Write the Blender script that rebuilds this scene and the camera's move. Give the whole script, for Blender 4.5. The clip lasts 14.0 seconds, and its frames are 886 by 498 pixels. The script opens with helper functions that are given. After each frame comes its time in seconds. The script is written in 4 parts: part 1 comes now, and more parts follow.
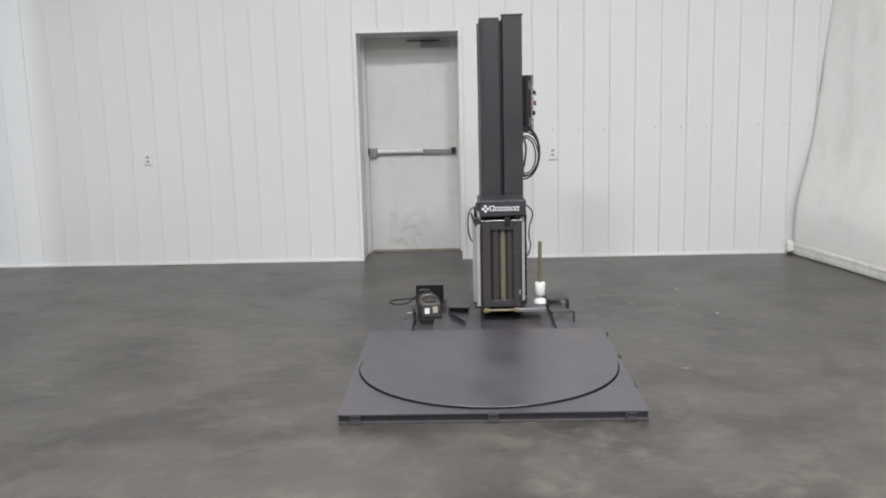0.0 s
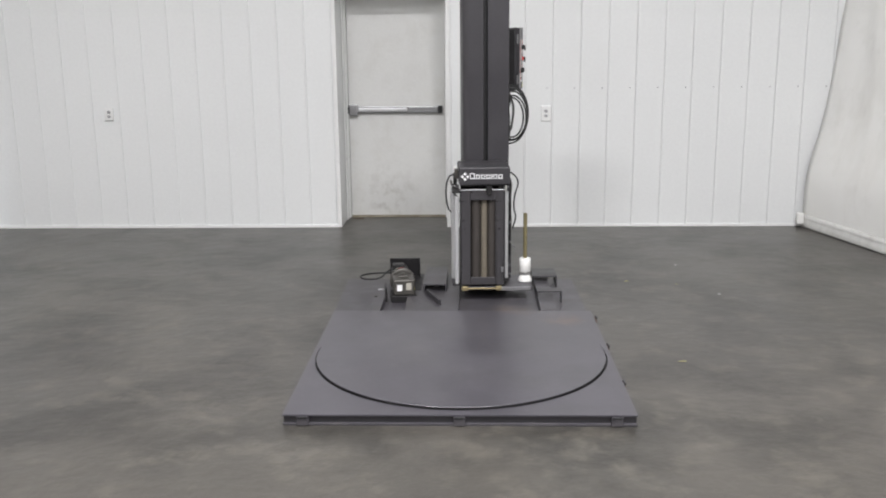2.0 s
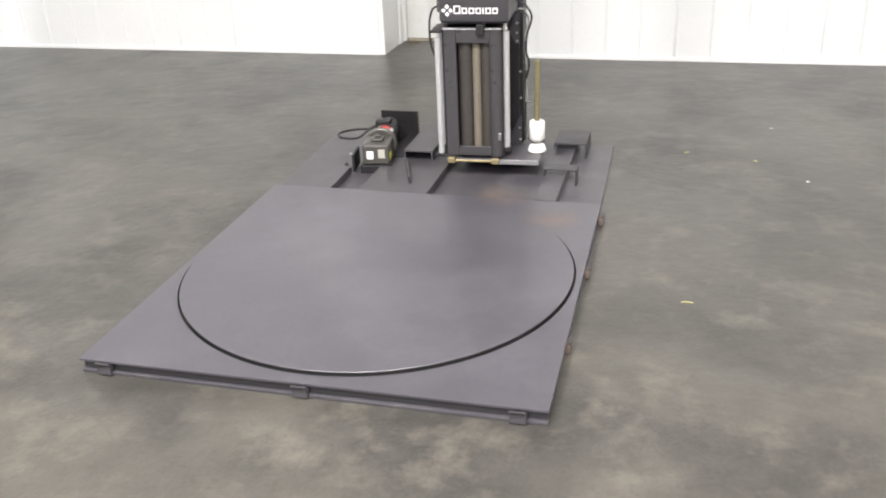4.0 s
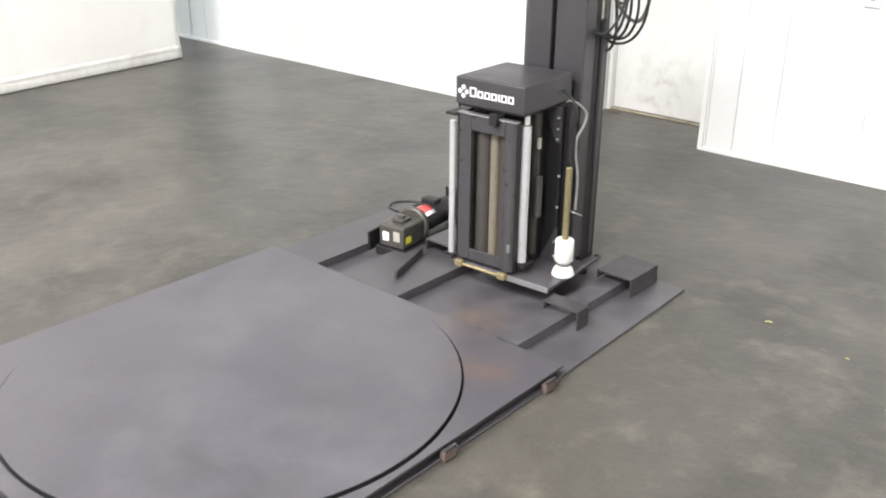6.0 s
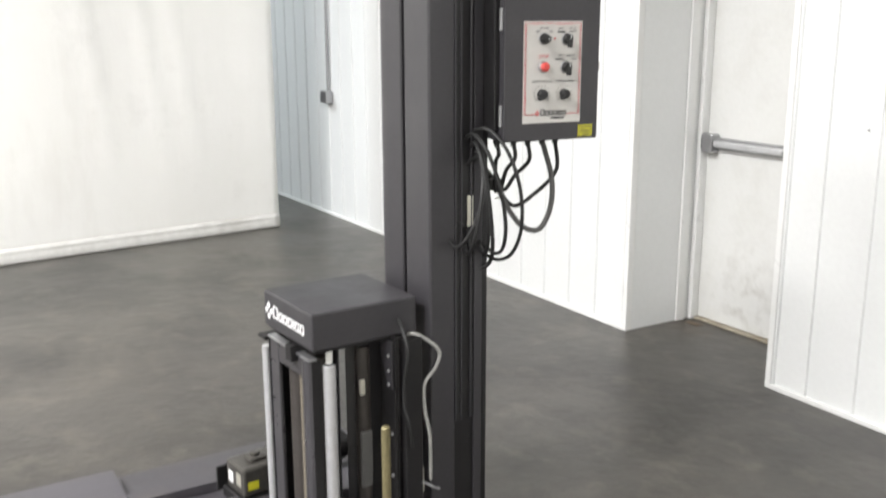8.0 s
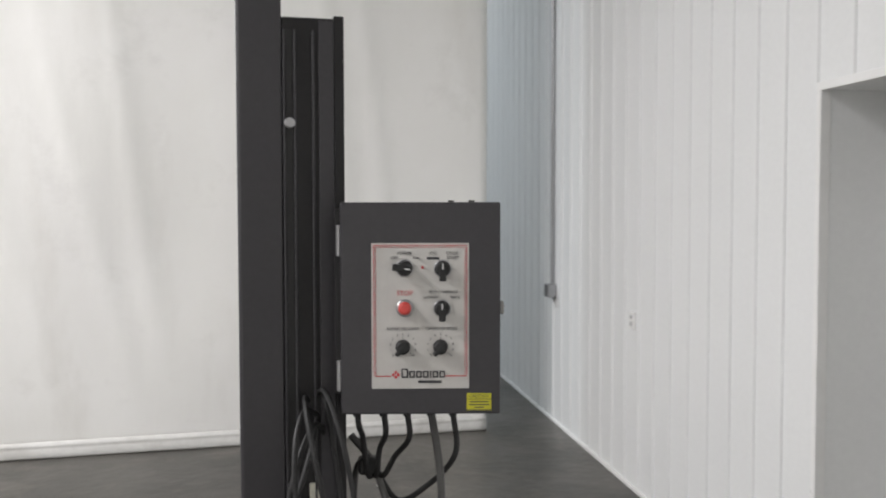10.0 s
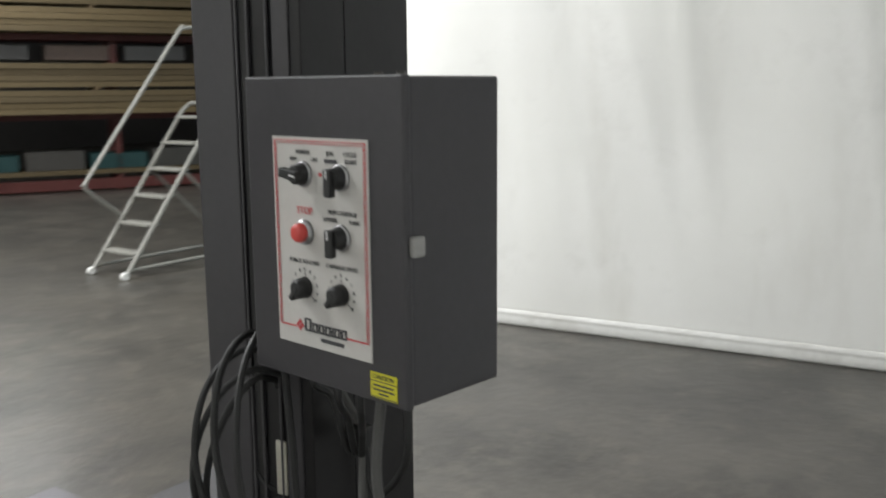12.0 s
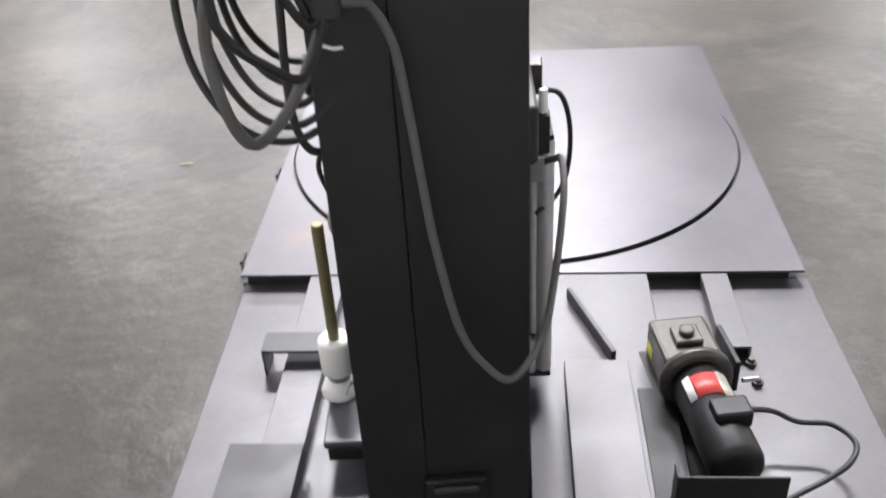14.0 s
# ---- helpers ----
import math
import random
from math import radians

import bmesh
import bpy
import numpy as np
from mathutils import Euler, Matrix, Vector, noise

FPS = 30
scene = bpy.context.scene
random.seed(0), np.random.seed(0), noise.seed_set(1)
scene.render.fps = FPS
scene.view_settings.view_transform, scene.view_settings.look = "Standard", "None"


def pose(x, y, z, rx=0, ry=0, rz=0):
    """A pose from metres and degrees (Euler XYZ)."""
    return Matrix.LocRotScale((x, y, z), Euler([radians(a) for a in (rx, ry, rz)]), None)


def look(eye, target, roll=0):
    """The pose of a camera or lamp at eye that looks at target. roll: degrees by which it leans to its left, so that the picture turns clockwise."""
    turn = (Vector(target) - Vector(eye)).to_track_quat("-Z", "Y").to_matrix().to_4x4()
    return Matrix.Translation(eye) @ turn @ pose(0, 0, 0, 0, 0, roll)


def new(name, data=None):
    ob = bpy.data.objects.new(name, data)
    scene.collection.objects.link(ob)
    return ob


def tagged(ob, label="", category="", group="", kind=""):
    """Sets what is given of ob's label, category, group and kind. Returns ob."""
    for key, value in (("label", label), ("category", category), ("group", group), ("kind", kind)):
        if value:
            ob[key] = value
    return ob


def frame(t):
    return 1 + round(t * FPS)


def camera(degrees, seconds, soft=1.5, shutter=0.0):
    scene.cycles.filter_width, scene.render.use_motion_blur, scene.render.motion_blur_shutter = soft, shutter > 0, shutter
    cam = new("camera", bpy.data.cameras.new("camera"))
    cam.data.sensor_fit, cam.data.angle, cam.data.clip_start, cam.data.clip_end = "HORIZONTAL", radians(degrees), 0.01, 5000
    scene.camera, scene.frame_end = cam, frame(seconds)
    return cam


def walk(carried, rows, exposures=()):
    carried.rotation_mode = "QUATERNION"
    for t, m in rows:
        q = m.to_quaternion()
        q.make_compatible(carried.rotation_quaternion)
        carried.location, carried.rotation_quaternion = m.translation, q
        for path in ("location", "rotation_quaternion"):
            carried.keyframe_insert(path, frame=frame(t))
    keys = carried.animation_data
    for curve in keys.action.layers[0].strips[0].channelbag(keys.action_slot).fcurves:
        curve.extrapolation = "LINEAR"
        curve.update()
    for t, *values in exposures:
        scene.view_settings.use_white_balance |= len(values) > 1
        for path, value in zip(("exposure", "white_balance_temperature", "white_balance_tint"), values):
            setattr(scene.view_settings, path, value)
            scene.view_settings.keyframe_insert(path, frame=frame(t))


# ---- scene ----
cam = camera(50.9, 14.0, 1.9, 0.35)
PATH = [
    (0, (0.286, -6.482, 1.653), (0.225, -4.514, 1.301), -1.4),
    (0.5, (0.31, -6.425, 1.638), (0.258, -4.462, 1.258), -1.4),
    (1, (0.364, -6.339, 1.645), (0.306, -4.377, 1.259), -0.7),
    (1.5, (0.41, -6.158, 1.633), (0.339, -4.204, 1.21), -0.8),
    (2, (0.446, -5.864, 1.636), (0.377, -3.915, 1.192), -0.6),
    (2.5, (0.609, -5.523, 1.607), (0.595, -3.579, 1.136), -0.4),
    (3, (0.859, -5.125, 1.611), (0.737, -3.258, 0.903), -1.5),
    (3.2, (0.969, -4.932, 1.603), (0.794, -3.098, 0.824), -1.9),
    (5.3, (2.326, -3.455, 1.638), (1.3, -1.951, 0.811), 0.1),
    (5.5, (2.445, -3.29, 1.647), (1.361, -1.814, 0.843), 1.0),
    (6, (2.616, -2.875, 1.628), (1.403, -1.492, 0.846), 0.5),
    (6.5, (2.773, -2.454, 1.587), (1.506, -1.149, 0.756), 0.7),
    (7, (2.916, -2.004, 1.59), (1.558, -0.816, 0.726), 1.4),
    (7.5, (2.894, -1.554, 1.6), (1.373, -0.462, 0.898), 1.1),
    (8, (2.859, -1.125, 1.597), (1.193, -0.12, 1.135), -0.2),
    (8.5, (2.818, -0.744, 1.644), (1.028, 0.085, 1.317), -0.9),
    (9, (2.728, -0.394, 1.704), (0.862, 0.299, 1.511), -0.1),
    (9.2, (2.699, -0.276, 1.692), (0.815, 0.384, 1.557), -0.2),
    (11.3, (2.033, 1.084, 1.682), (0.160, 0.452, 1.352), -0.6),
    (11.5, (1.947, 1.144, 1.688), (0.128, 0.39, 1.337), -1.1),
    (12, (1.63, 1.321, 1.676), (0.029, 0.173, 1.334), -0.5),
    (12.5, (1.291, 1.485, 1.642), (0.103, -0.034, 1.11), -0.7),
    (13, (0.988, 1.495, 1.592), (0.278, -0.23, 0.87), -3.6),
    (13.5, (0.692, 1.478, 1.538), (0.476, -0.256, 0.564), -4.9),
    (14, (0.378, 1.5, 1.52), (0.526, -0.154, 0.406), -3.6),
]
EXPOSURES = [(0, -0.42, 6550, 12), (2.5, -0.26, 6600, 12), (3.2, 0.10, 6700, 12), (5.3, 0.64, 6850, 11), (6.0, 0.66, 6780, 11), (7.0, 0.90, 6700, 12),
             (7.5, 0.76, 6700, 11), (8.0, 0.38, 6720, 10), (8.5, 0.02, 6650, 11), (9.0, -0.34, 6650, 11), (9.2, -0.36, 6700, 12), (11.3, -0.52, 6600, 11),
             (12.0, -0.42, 6580, 7), (12.5, -0.32, 6600, 8), (13.0, 0.14, 6550, 12), (13.5, 0.55, 6500, 14), (14.0, 0.34, 6500, 14)]
walk(cam, [(t, look(e, g, r)) for t, e, g, r in PATH], EXPOSURES)

# ---- world and lights ----
world = bpy.data.worlds.new("world")
scene.world = world
world.use_nodes = True
world.node_tree.nodes["Background"].inputs[0].default_value = (0.75, 0.8, 0.85, 1)
world.node_tree.nodes["Background"].inputs[1].default_value = 0.03

# Three lamps near y -12 follow floor glints; the rest are added, unseen.
# x, y, z, size x, size y, watts
LAMPS = [(-1.5, -4.2, 5.6, 1.2, 0.6, 310), (1.9, -4.4, 5.6, 1.2, 0.6, 400), (0.3, -6.4, 5.6, 1.8, 1.0, 350),
         (0.0, -10.4, 5.6, 2.4, 1.2, 340), (-0.3, -14.5, 5.6, 2.4, 1.2, 60), (-5.6, -12.3, 5.6, 1.4, 1.0, 280), (3.6, -11.8, 5.6, 1.6, 1.2, 330), (7.0, -12.2, 5.6, 1.6, 1.2, 380),
         # added cool lamp that brightens the wall behind the left curtain
         (-7.5, -1.6, 5.6, 1.2, 0.6, 330)]
for x, y, z, sx, sy, watts in LAMPS:
    lamp = bpy.data.lights.new("unseen_lamp", "AREA")
    lamp.shape, lamp.size, lamp.size_y, lamp.energy = "RECTANGLE", sx, sy, watts
    lamp.color = (0.965, 0.975, 1.0) if x > -7 else (0.82, 0.92, 1.0)
    new("unseen_lamp", lamp).matrix_world = Matrix.Translation((x, y, z))

# ---- materials ----
def nodes_of(name):
    m = bpy.data.materials.new(name)
    m.use_nodes = True
    return m, m.node_tree.nodes, m.node_tree.links, m.node_tree.nodes["Principled BSDF"]


def noise_node(n, l, coord, scale, detail=5.0, rough=0.6, stretch=None):
    tex = n.new("ShaderNodeTexNoise")
    tex.inputs["Scale"].default_value = scale
    tex.inputs["Detail"].default_value = detail
    tex.inputs["Roughness"].default_value = rough
    if stretch:
        mp = n.new("ShaderNodeMapping")
        mp.inputs["Scale"].default_value = stretch
        l.new(coord, mp.inputs[0])
        l.new(mp.outputs[0], tex.inputs["Vector"])
    else:
        l.new(coord, tex.inputs["Vector"])
    return tex.outputs["Fac"]


def ramp_node(n, l, fac, stops):
    r = n.new("ShaderNodeValToRGB")
    while len(r.color_ramp.elements) < len(stops):
        r.color_ramp.elements.new(0.5)
    for e, (p, c) in zip(r.color_ramp.elements, stops):
        e.position, e.color = p, (*c, 1)
    l.new(fac, r.inputs[0])
    return r.outputs[0]


def mix_node(n, l, fac, a, b, blend="MIX"):
    m = n.new("ShaderNodeMix")
    m.data_type, m.blend_type = "RGBA", blend
    for sock, v in ((m.inputs[0], fac), (m.inputs[6], a), (m.inputs[7], b)):
        if isinstance(v, (int, float)):
            sock.default_value = v
        elif isinstance(v, tuple):
            sock.default_value = (*v, 1)
        else:
            l.new(v, sock)
    return m.outputs[2]


def range_node(n, l, fac, lo, hi, a=0.3, b=0.7):
    r = n.new("ShaderNodeMapRange")
    r.inputs[1].default_value, r.inputs[2].default_value = a, b
    r.inputs[3].default_value, r.inputs[4].default_value = lo, hi
    l.new(fac, r.inputs[0])
    return r.outputs[0]


def bump_node(n, l, height, strength, distance, bsdf):
    b = n.new("ShaderNodeBump")
    b.inputs["Strength"].default_value, b.inputs["Distance"].default_value = strength, distance
    l.new(height, b.inputs["Height"])
    l.new(b.outputs[0], bsdf.inputs["Normal"])


def surface(name, col, rough=0.5, metal=0.0, vary=0.12, stain=None, stain_amount=0.35, grain=60, large=3.0, bump=0.06,
            spec=0.5, stretch=None, rough_vary=0.1, world_coord=False):
    """Paint, plastic, rubber or metal with fine grain and larger stains."""
    m, n, l, p = nodes_of(name)
    coord = n.new("ShaderNodeNewGeometry").outputs["Position"] if world_coord else n.new("ShaderNodeTexCoord").outputs["Object"]
    fine, big = noise_node(n, l, coord, grain, 4, 0.6, stretch), noise_node(n, l, coord, large, 6, 0.65)
    dark, light = tuple(c * (1 - vary) for c in col), tuple(min(1, c * (1 + vary)) for c in col)
    base = ramp_node(n, l, fine, [(0.3, dark), (0.7, light)])
    if stain is None:
        stain = tuple(c * 0.75 for c in col)
    amount = range_node(n, l, big, 0, stain_amount, 0.48, 0.72)
    l.new(mix_node(n, l, amount, base, stain), p.inputs["Base Color"])
    l.new(range_node(n, l, big, max(0.03, rough - rough_vary), min(1, rough + rough_vary)), p.inputs["Roughness"])
    p.inputs["Metallic"].default_value = metal
    p.inputs["Specular IOR Level"].default_value = spec
    if bump:
        bump_node(n, l, fine, bump, 0.002, p)
    return m


def stained(m, at, radius, col, amount, scale=9, lo=0.35, hi=0.6):
    """Adds one irregular stain round a place to a material."""
    n, l = m.node_tree.nodes, m.node_tree.links
    p = n["Principled BSDF"]
    pos = n.new("ShaderNodeNewGeometry").outputs["Position"]
    dist = n.new("ShaderNodeVectorMath")
    dist.operation = "DISTANCE"
    dist.inputs[1].default_value = at
    l.new(pos, dist.inputs[0])
    near = range_node(n, l, dist.outputs["Value"], 1, 0, radius * 0.2, radius)
    rough = range_node(n, l, noise_node(n, l, pos, scale, 3, 0.5), 0, amount, lo - 0.06, hi + 0.12)
    mul = n.new("ShaderNodeMath")
    mul.operation = "MULTIPLY"
    l.new(near, mul.inputs[0])
    l.new(rough, mul.inputs[1])
    old = p.inputs["Base Color"].links[0].from_socket
    l.new(mix_node(n, l, mul.outputs[0], old, col), p.inputs["Base Color"])


def concrete():
    m, n, l, p = nodes_of("polished_concrete")
    coord = n.new("ShaderNodeTexCoord").outputs["Object"]
    cloud = noise_node(n, l, coord, 0.55, 7, 0.6)
    patch = noise_node(n, l, coord, 1.5, 8, 0.65)
    spot = noise_node(n, l, coord, 5, 7, 0.68)
    fine = noise_node(n, l, coord, 70, 5, 0.7)
    base = ramp_node(n, l, cloud, [(0.3, (0.0467, 0.0434, 0.0384)), (0.5, (0.0671, 0.0618, 0.0533)), (0.7, (0.0955, 0.0863, 0.0730))])
    base = mix_node(n, l, range_node(n, l, patch, 0, 0.85, 0.46, 0.65), base, (0.0305, 0.0283, 0.0250))
    base = mix_node(n, l, range_node(n, l, spot, 0, 0.65, 0.52, 0.72), base, (0.1473, 0.1329, 0.1094))
    base = mix_node(n, l, 0.12, base, ramp_node(n, l, fine, [(0.3, (0.03, 0.03, 0.028)), (0.7, (0.16, 0.155, 0.145))]))
    l.new(base, p.inputs["Base Color"])
    l.new(range_node(n, l, patch, 0.28, 0.38, 0.3, 0.75), p.inputs["Roughness"])
    p.inputs["Specular IOR Level"].default_value = 0.36
    wave = noise_node(n, l, coord, 9, 7, 0.62)
    add = n.new("ShaderNodeMath")
    add.operation = "MULTIPLY_ADD"
    add.inputs[1].default_value = 0.12
    l.new(fine, add.inputs[0])
    l.new(wave, add.inputs[2])
    bump_node(n, l, add.outputs[0], 0.33, 0.014, p)
    return m


def cloth():
    m, n, l, p = nodes_of("white_curtain_vinyl")
    coord = n.new("ShaderNodeTexCoord").outputs["Object"]
    cloud = noise_node(n, l, coord, 1.1, 6, 0.6)
    streak = noise_node(n, l, coord, 2.2, 5, 0.6, (1, 1, 0.28))
    base = ramp_node(n, l, cloud, [(0.3, (0.83, 0.825, 0.79)), (0.7, (0.88, 0.875, 0.85))])
    # Long darker streaks put the shade of creases into the colour.
    base = mix_node(n, l, range_node(n, l, streak, 0, 0.35, 0.56, 0.74), base, (0.66, 0.64, 0.59))
    smudge = noise_node(n, l, coord, 2.3, 8, 0.7)
    base = mix_node(n, l, range_node(n, l, smudge, 0, 0.3, 0.55, 0.75), base, (0.60, 0.59, 0.55))
    l.new(base, p.inputs["Base Color"])
    p.inputs["Roughness"].default_value = 0.5
    crease = noise_node(n, l, coord, 7.0, 4, 0.55, (1, 1, 0.3))
    add = n.new("ShaderNodeMath")
    add.operation = "MULTIPLY_ADD"
    add.inputs[1].default_value = 0.28
    l.new(crease, add.inputs[0])
    l.new(streak, add.inputs[2])
    bump_node(n, l, add.outputs[0], 0.3, 0.02, p)
    return m


def timber(name, a, b, along=(1, 12, 12)):
    m, n, l, p = nodes_of(name)
    coord = n.new("ShaderNodeTexCoord").outputs["Object"]
    info = n.new("ShaderNodeObjectInfo").outputs["Random"]
    grain = noise_node(n, l, coord, 3, 8, 0.7, along)
    base = ramp_node(n, l, grain, [(0.3, a), (0.7, b)])
    tone = n.new("ShaderNodeHueSaturation")
    l.new(range_node(n, l, info, 0.75, 1.15, 0, 1), tone.inputs["Value"])
    l.new(base, tone.inputs["Color"])
    l.new(tone.outputs[0], p.inputs["Base Color"])
    p.inputs["Roughness"].default_value = 0.7
    bump_node(n, l, grain, 0.2, 0.004, p)
    return m


GREY = (0.037, 0.035, 0.039)
paint = surface("grey_machine_paint", GREY, 0.42, 0, 0.08, (0.05, 0.047, 0.05), 0.4, 80, 5)
paint_dark = surface("black_machine_paint", (0.012, 0.0113, 0.012), 0.45, 0, 0.12, (0.03, 0.028, 0.027), 0.3, 80, 6, 0.06, 0.35)
deck_paint = surface("worn_grey_deck_paint", (0.079, 0.074, 0.087), 0.36, 0.25, 0.06, (0.125, 0.12, 0.135), 0.6, 50, 2.2, 0.02, 0.95, None, 0.05)
plate_paint = surface("scuffed_grey_plate_paint", (0.062, 0.058, 0.067), 0.42, 0.2, 0.1, (0.11, 0.10, 0.10), 0.6, 60, 4.5, 0.03, 0.9, None, 0.08)
frame_paint = surface("glossy_dark_grey_paint", (0.05, 0.0475, 0.051), 0.3, 0.1, 0.05, (0.04, 0.038, 0.04), 0.3, 40, 3, 0.02, 0.6)
# Black rubber; it also colours slots and gaps where only shade lies.
rubber = surface("black_rubber_and_shade", (0.014, 0.014, 0.014), 0.55, 0, 0.1, None, 0.3, 60, 4, 0.08)
cable_grey = surface("grey_cable_jacket", (0.085, 0.083, 0.08), 0.5, 0, 0.08, None, 0.3, 60, 8, 0.03)
cord_pale = surface("pale_grey_cord_jacket", (0.30, 0.295, 0.28), 0.4, 0, 0.08, None, 0.3, 60, 8, 0.03)
roller_white = surface("brushed_aluminium_roller", (0.62, 0.62, 0.63), 0.38, 0.6, 0.06, (0.5, 0.5, 0.5), 0.3, 50, 6, 0.02)
smoked = surface("dark_film_roller_rubber", (0.042, 0.036, 0.032), 0.55, 0, 0.12, (0.06, 0.055, 0.05), 0.4, 60, 8)
olive = surface("olive_drab_roller", (0.15, 0.13, 0.10), 0.5, 0, 0.12, (0.11, 0.1, 0.08), 0.4, 60, 6)
steel = surface("grey_steel", (0.42, 0.42, 0.43), 0.34, 0.85, 0.08, (0.3, 0.29, 0.28), 0.4, 60, 8, 0.03)
brass_zinc = surface("yellow_zinc_steel", (0.33, 0.27, 0.15), 0.42, 0.6, 0.12, (0.22, 0.18, 0.1), 0.5, 60, 9)
rod_olive = surface("yellowed_zinc_rod", (0.22, 0.19, 0.10), 0.45, 0.4, 0.12, (0.13, 0.11, 0.06), 0.5, 60, 9)
plastic_white = surface("white_plastic", (0.8, 0.8, 0.77), 0.4, 0, 0.03, (0.62, 0.6, 0.55), 0.25, 60, 14, 0.02)
cast_iron = surface("dark_cast_iron", (0.085, 0.080, 0.072), 0.36, 0.4, 0.15, (0.085, 0.078, 0.068), 0.4, 70, 10, 0.12)
red_label = surface("red_label", (0.62, 0.07, 0.06), 0.4, 0, 0.06, None, 0.2, 60, 10, 0)
silver_label = surface("silver_label", (0.6, 0.58, 0.5), 0.35, 0.5, 0.1, (0.4, 0.38, 0.33), 0.4, 60, 20, 0)
print_white = surface("white_print", (0.8, 0.8, 0.8), 0.5, 0, 0.03, None, 0.1, 60, 10, 0)
print_dark = surface("dark_grey_print", (0.045, 0.045, 0.05), 0.5, 0, 0.05, None, 0.1, 60, 10, 0)
print_red = surface("red_print", (0.55, 0.06, 0.07), 0.5, 0, 0.05, None, 0.1, 60, 10, 0)
panel_face = surface("off_white_panel_film", (0.56, 0.545, 0.52), 0.38, 0, 0.03, (0.45, 0.42, 0.38), 0.3, 60, 16, 0)
label_yellow = surface("yellow_label", (0.6, 0.56, 0.03), 0.45, 0, 0.05, None, 0.2, 60, 14, 0)
wall_paint = surface("white_ribbed_steel", (0.77, 0.78, 0.775), 0.32, 0, 0.02, (0.70, 0.70, 0.685), 0.18, 40, 0.6, 0.02, rough_vary=0.03, world_coord=True)
trim_paint = surface("white_trim_steel", (0.8, 0.8, 0.79), 0.35, 0, 0.02, (0.66, 0.65, 0.6), 0.3, 40, 5, 0.02)
door_paint = surface("off_white_door_paint", (0.70, 0.70, 0.68), 0.38, 0, 0.02, (0.56, 0.55, 0.51), 0.4, 40, 4, 0.03)
scuff = surface("grey_scuff_mark", (0.42, 0.40, 0.36), 0.6, 0, 0.2, None, 0.4, 60, 20, 0)
dirt = surface("brown_dirt", (0.13, 0.10, 0.07), 0.8, 0, 0.3, (0.07, 0.055, 0.04), 0.5, 90, 18, 0.3)
tan_dirt = surface("dusty_tan_metal", (0.36, 0.32, 0.25), 0.7, 0, 0.2, (0.16, 0.12, 0.08), 0.8, 70, 9, 0.2)
rust = surface("rust_brown_steel", (0.14, 0.10, 0.08), 0.6, 0.1, 0.2, (0.1, 0.09, 0.09), 0.5, 70, 12, 0.1)
straw = surface("yellow_scrap", (0.55, 0.5, 0.18), 0.6, 0, 0.2, None, 0.3, 60, 10, 0)
ladder_paint = surface("cream_ladder_paint", (0.24, 0.235, 0.21), 0.45, 0, 0.05, (0.28, 0.27, 0.24), 0.4, 50, 6, 0.03)
rack_red = surface("red_brown_rack_paint", (0.11, 0.025, 0.02), 0.5, 0, 0.1, None, 0.4, 50, 5, 0.03)
teal = surface("dark_teal_carton", (0.012, 0.055, 0.055), 0.6, 0, 0.1, None, 0.3, 50, 5, 0.03)
blue_paint = surface("blue_column_paint", (0.035, 0.08, 0.16), 0.5, 0, 0.1, None, 0.3, 50, 3, 0.03)
carton_white = surface("white_carton", (0.60, 0.585, 0.60), 0.6, 0, 0.03, (0.65, 0.63, 0.62), 0.3, 40, 2, 0.02)
ceiling_mat = surface("white_bounce_ceiling", (0.62, 0.62, 0.6), 0.8, 0, 0.05, None, 0.3, 20, 0.6, 0.1)
far_wall = surface("grey_added_wall_and_bin", (0.07, 0.066, 0.062), 0.7, 0, 0.1, (0.045, 0.042, 0.04), 0.6, 20, 0.5, 0.1)
pine = timber("yellow_pine", (0.115, 0.082, 0.038), (0.17, 0.125, 0.06))
pine_bench = timber("brown_bench_pine", (0.13, 0.085, 0.04), (0.2, 0.14, 0.07))
concrete_mat = concrete()
curtain_mat = cloth()
hem_mat = surface("scuffed_vinyl_hem", (0.70, 0.695, 0.67), 0.5, 0, 0.06, (0.42, 0.40, 0.36), 0.55, 18, 2.5, 0.05)

for spot in ((0.95, -0.74, 0.06), (0.70, -0.52, 0.06)):
    stained(deck_paint, spot, 0.16, (0.16, 0.105, 0.075), 0.75)
stained(plate_paint, (0.66, -0.45, 0.02), 0.2, (0.16, 0.12, 0.095), 0.7)
stained(deck_paint, (0.3, -1.3, 0.06), 0.9, (0.15, 0.145, 0.15), 0.45, 3.0, 0.5, 0.7)
stained(deck_paint, (0.75, -1.75, 0.06), 0.8, (0.045, 0.043, 0.047), 0.6, 5.0, 0.5, 0.66)
stained(deck_paint, (-0.1, -0.9, 0.06), 0.7, (0.13, 0.125, 0.145), 0.55, 4.0, 0.48, 0.66)
stained(plate_paint, (0.0, 0.05, 0.02), 0.9, (0.045, 0.042, 0.045), 0.65, 7.0, 0.5, 0.66)
stained(plate_paint, (0.9, 0.0, 0.02), 0.7, (0.15, 0.145, 0.16), 0.6, 6.0, 0.48, 0.64)
stained(door_paint, (-0.36, 2.7, 0.16), 0.42, (0.36, 0.34, 0.30), 0.6, 11, 0.56, 0.66)
stained(concrete_mat, (-0.6, 2.55, 0), 0.3, (0.06, 0.045, 0.03), 0.8)

# ---- building helpers ----
PLACE = {}
ID = Matrix.Identity(4)


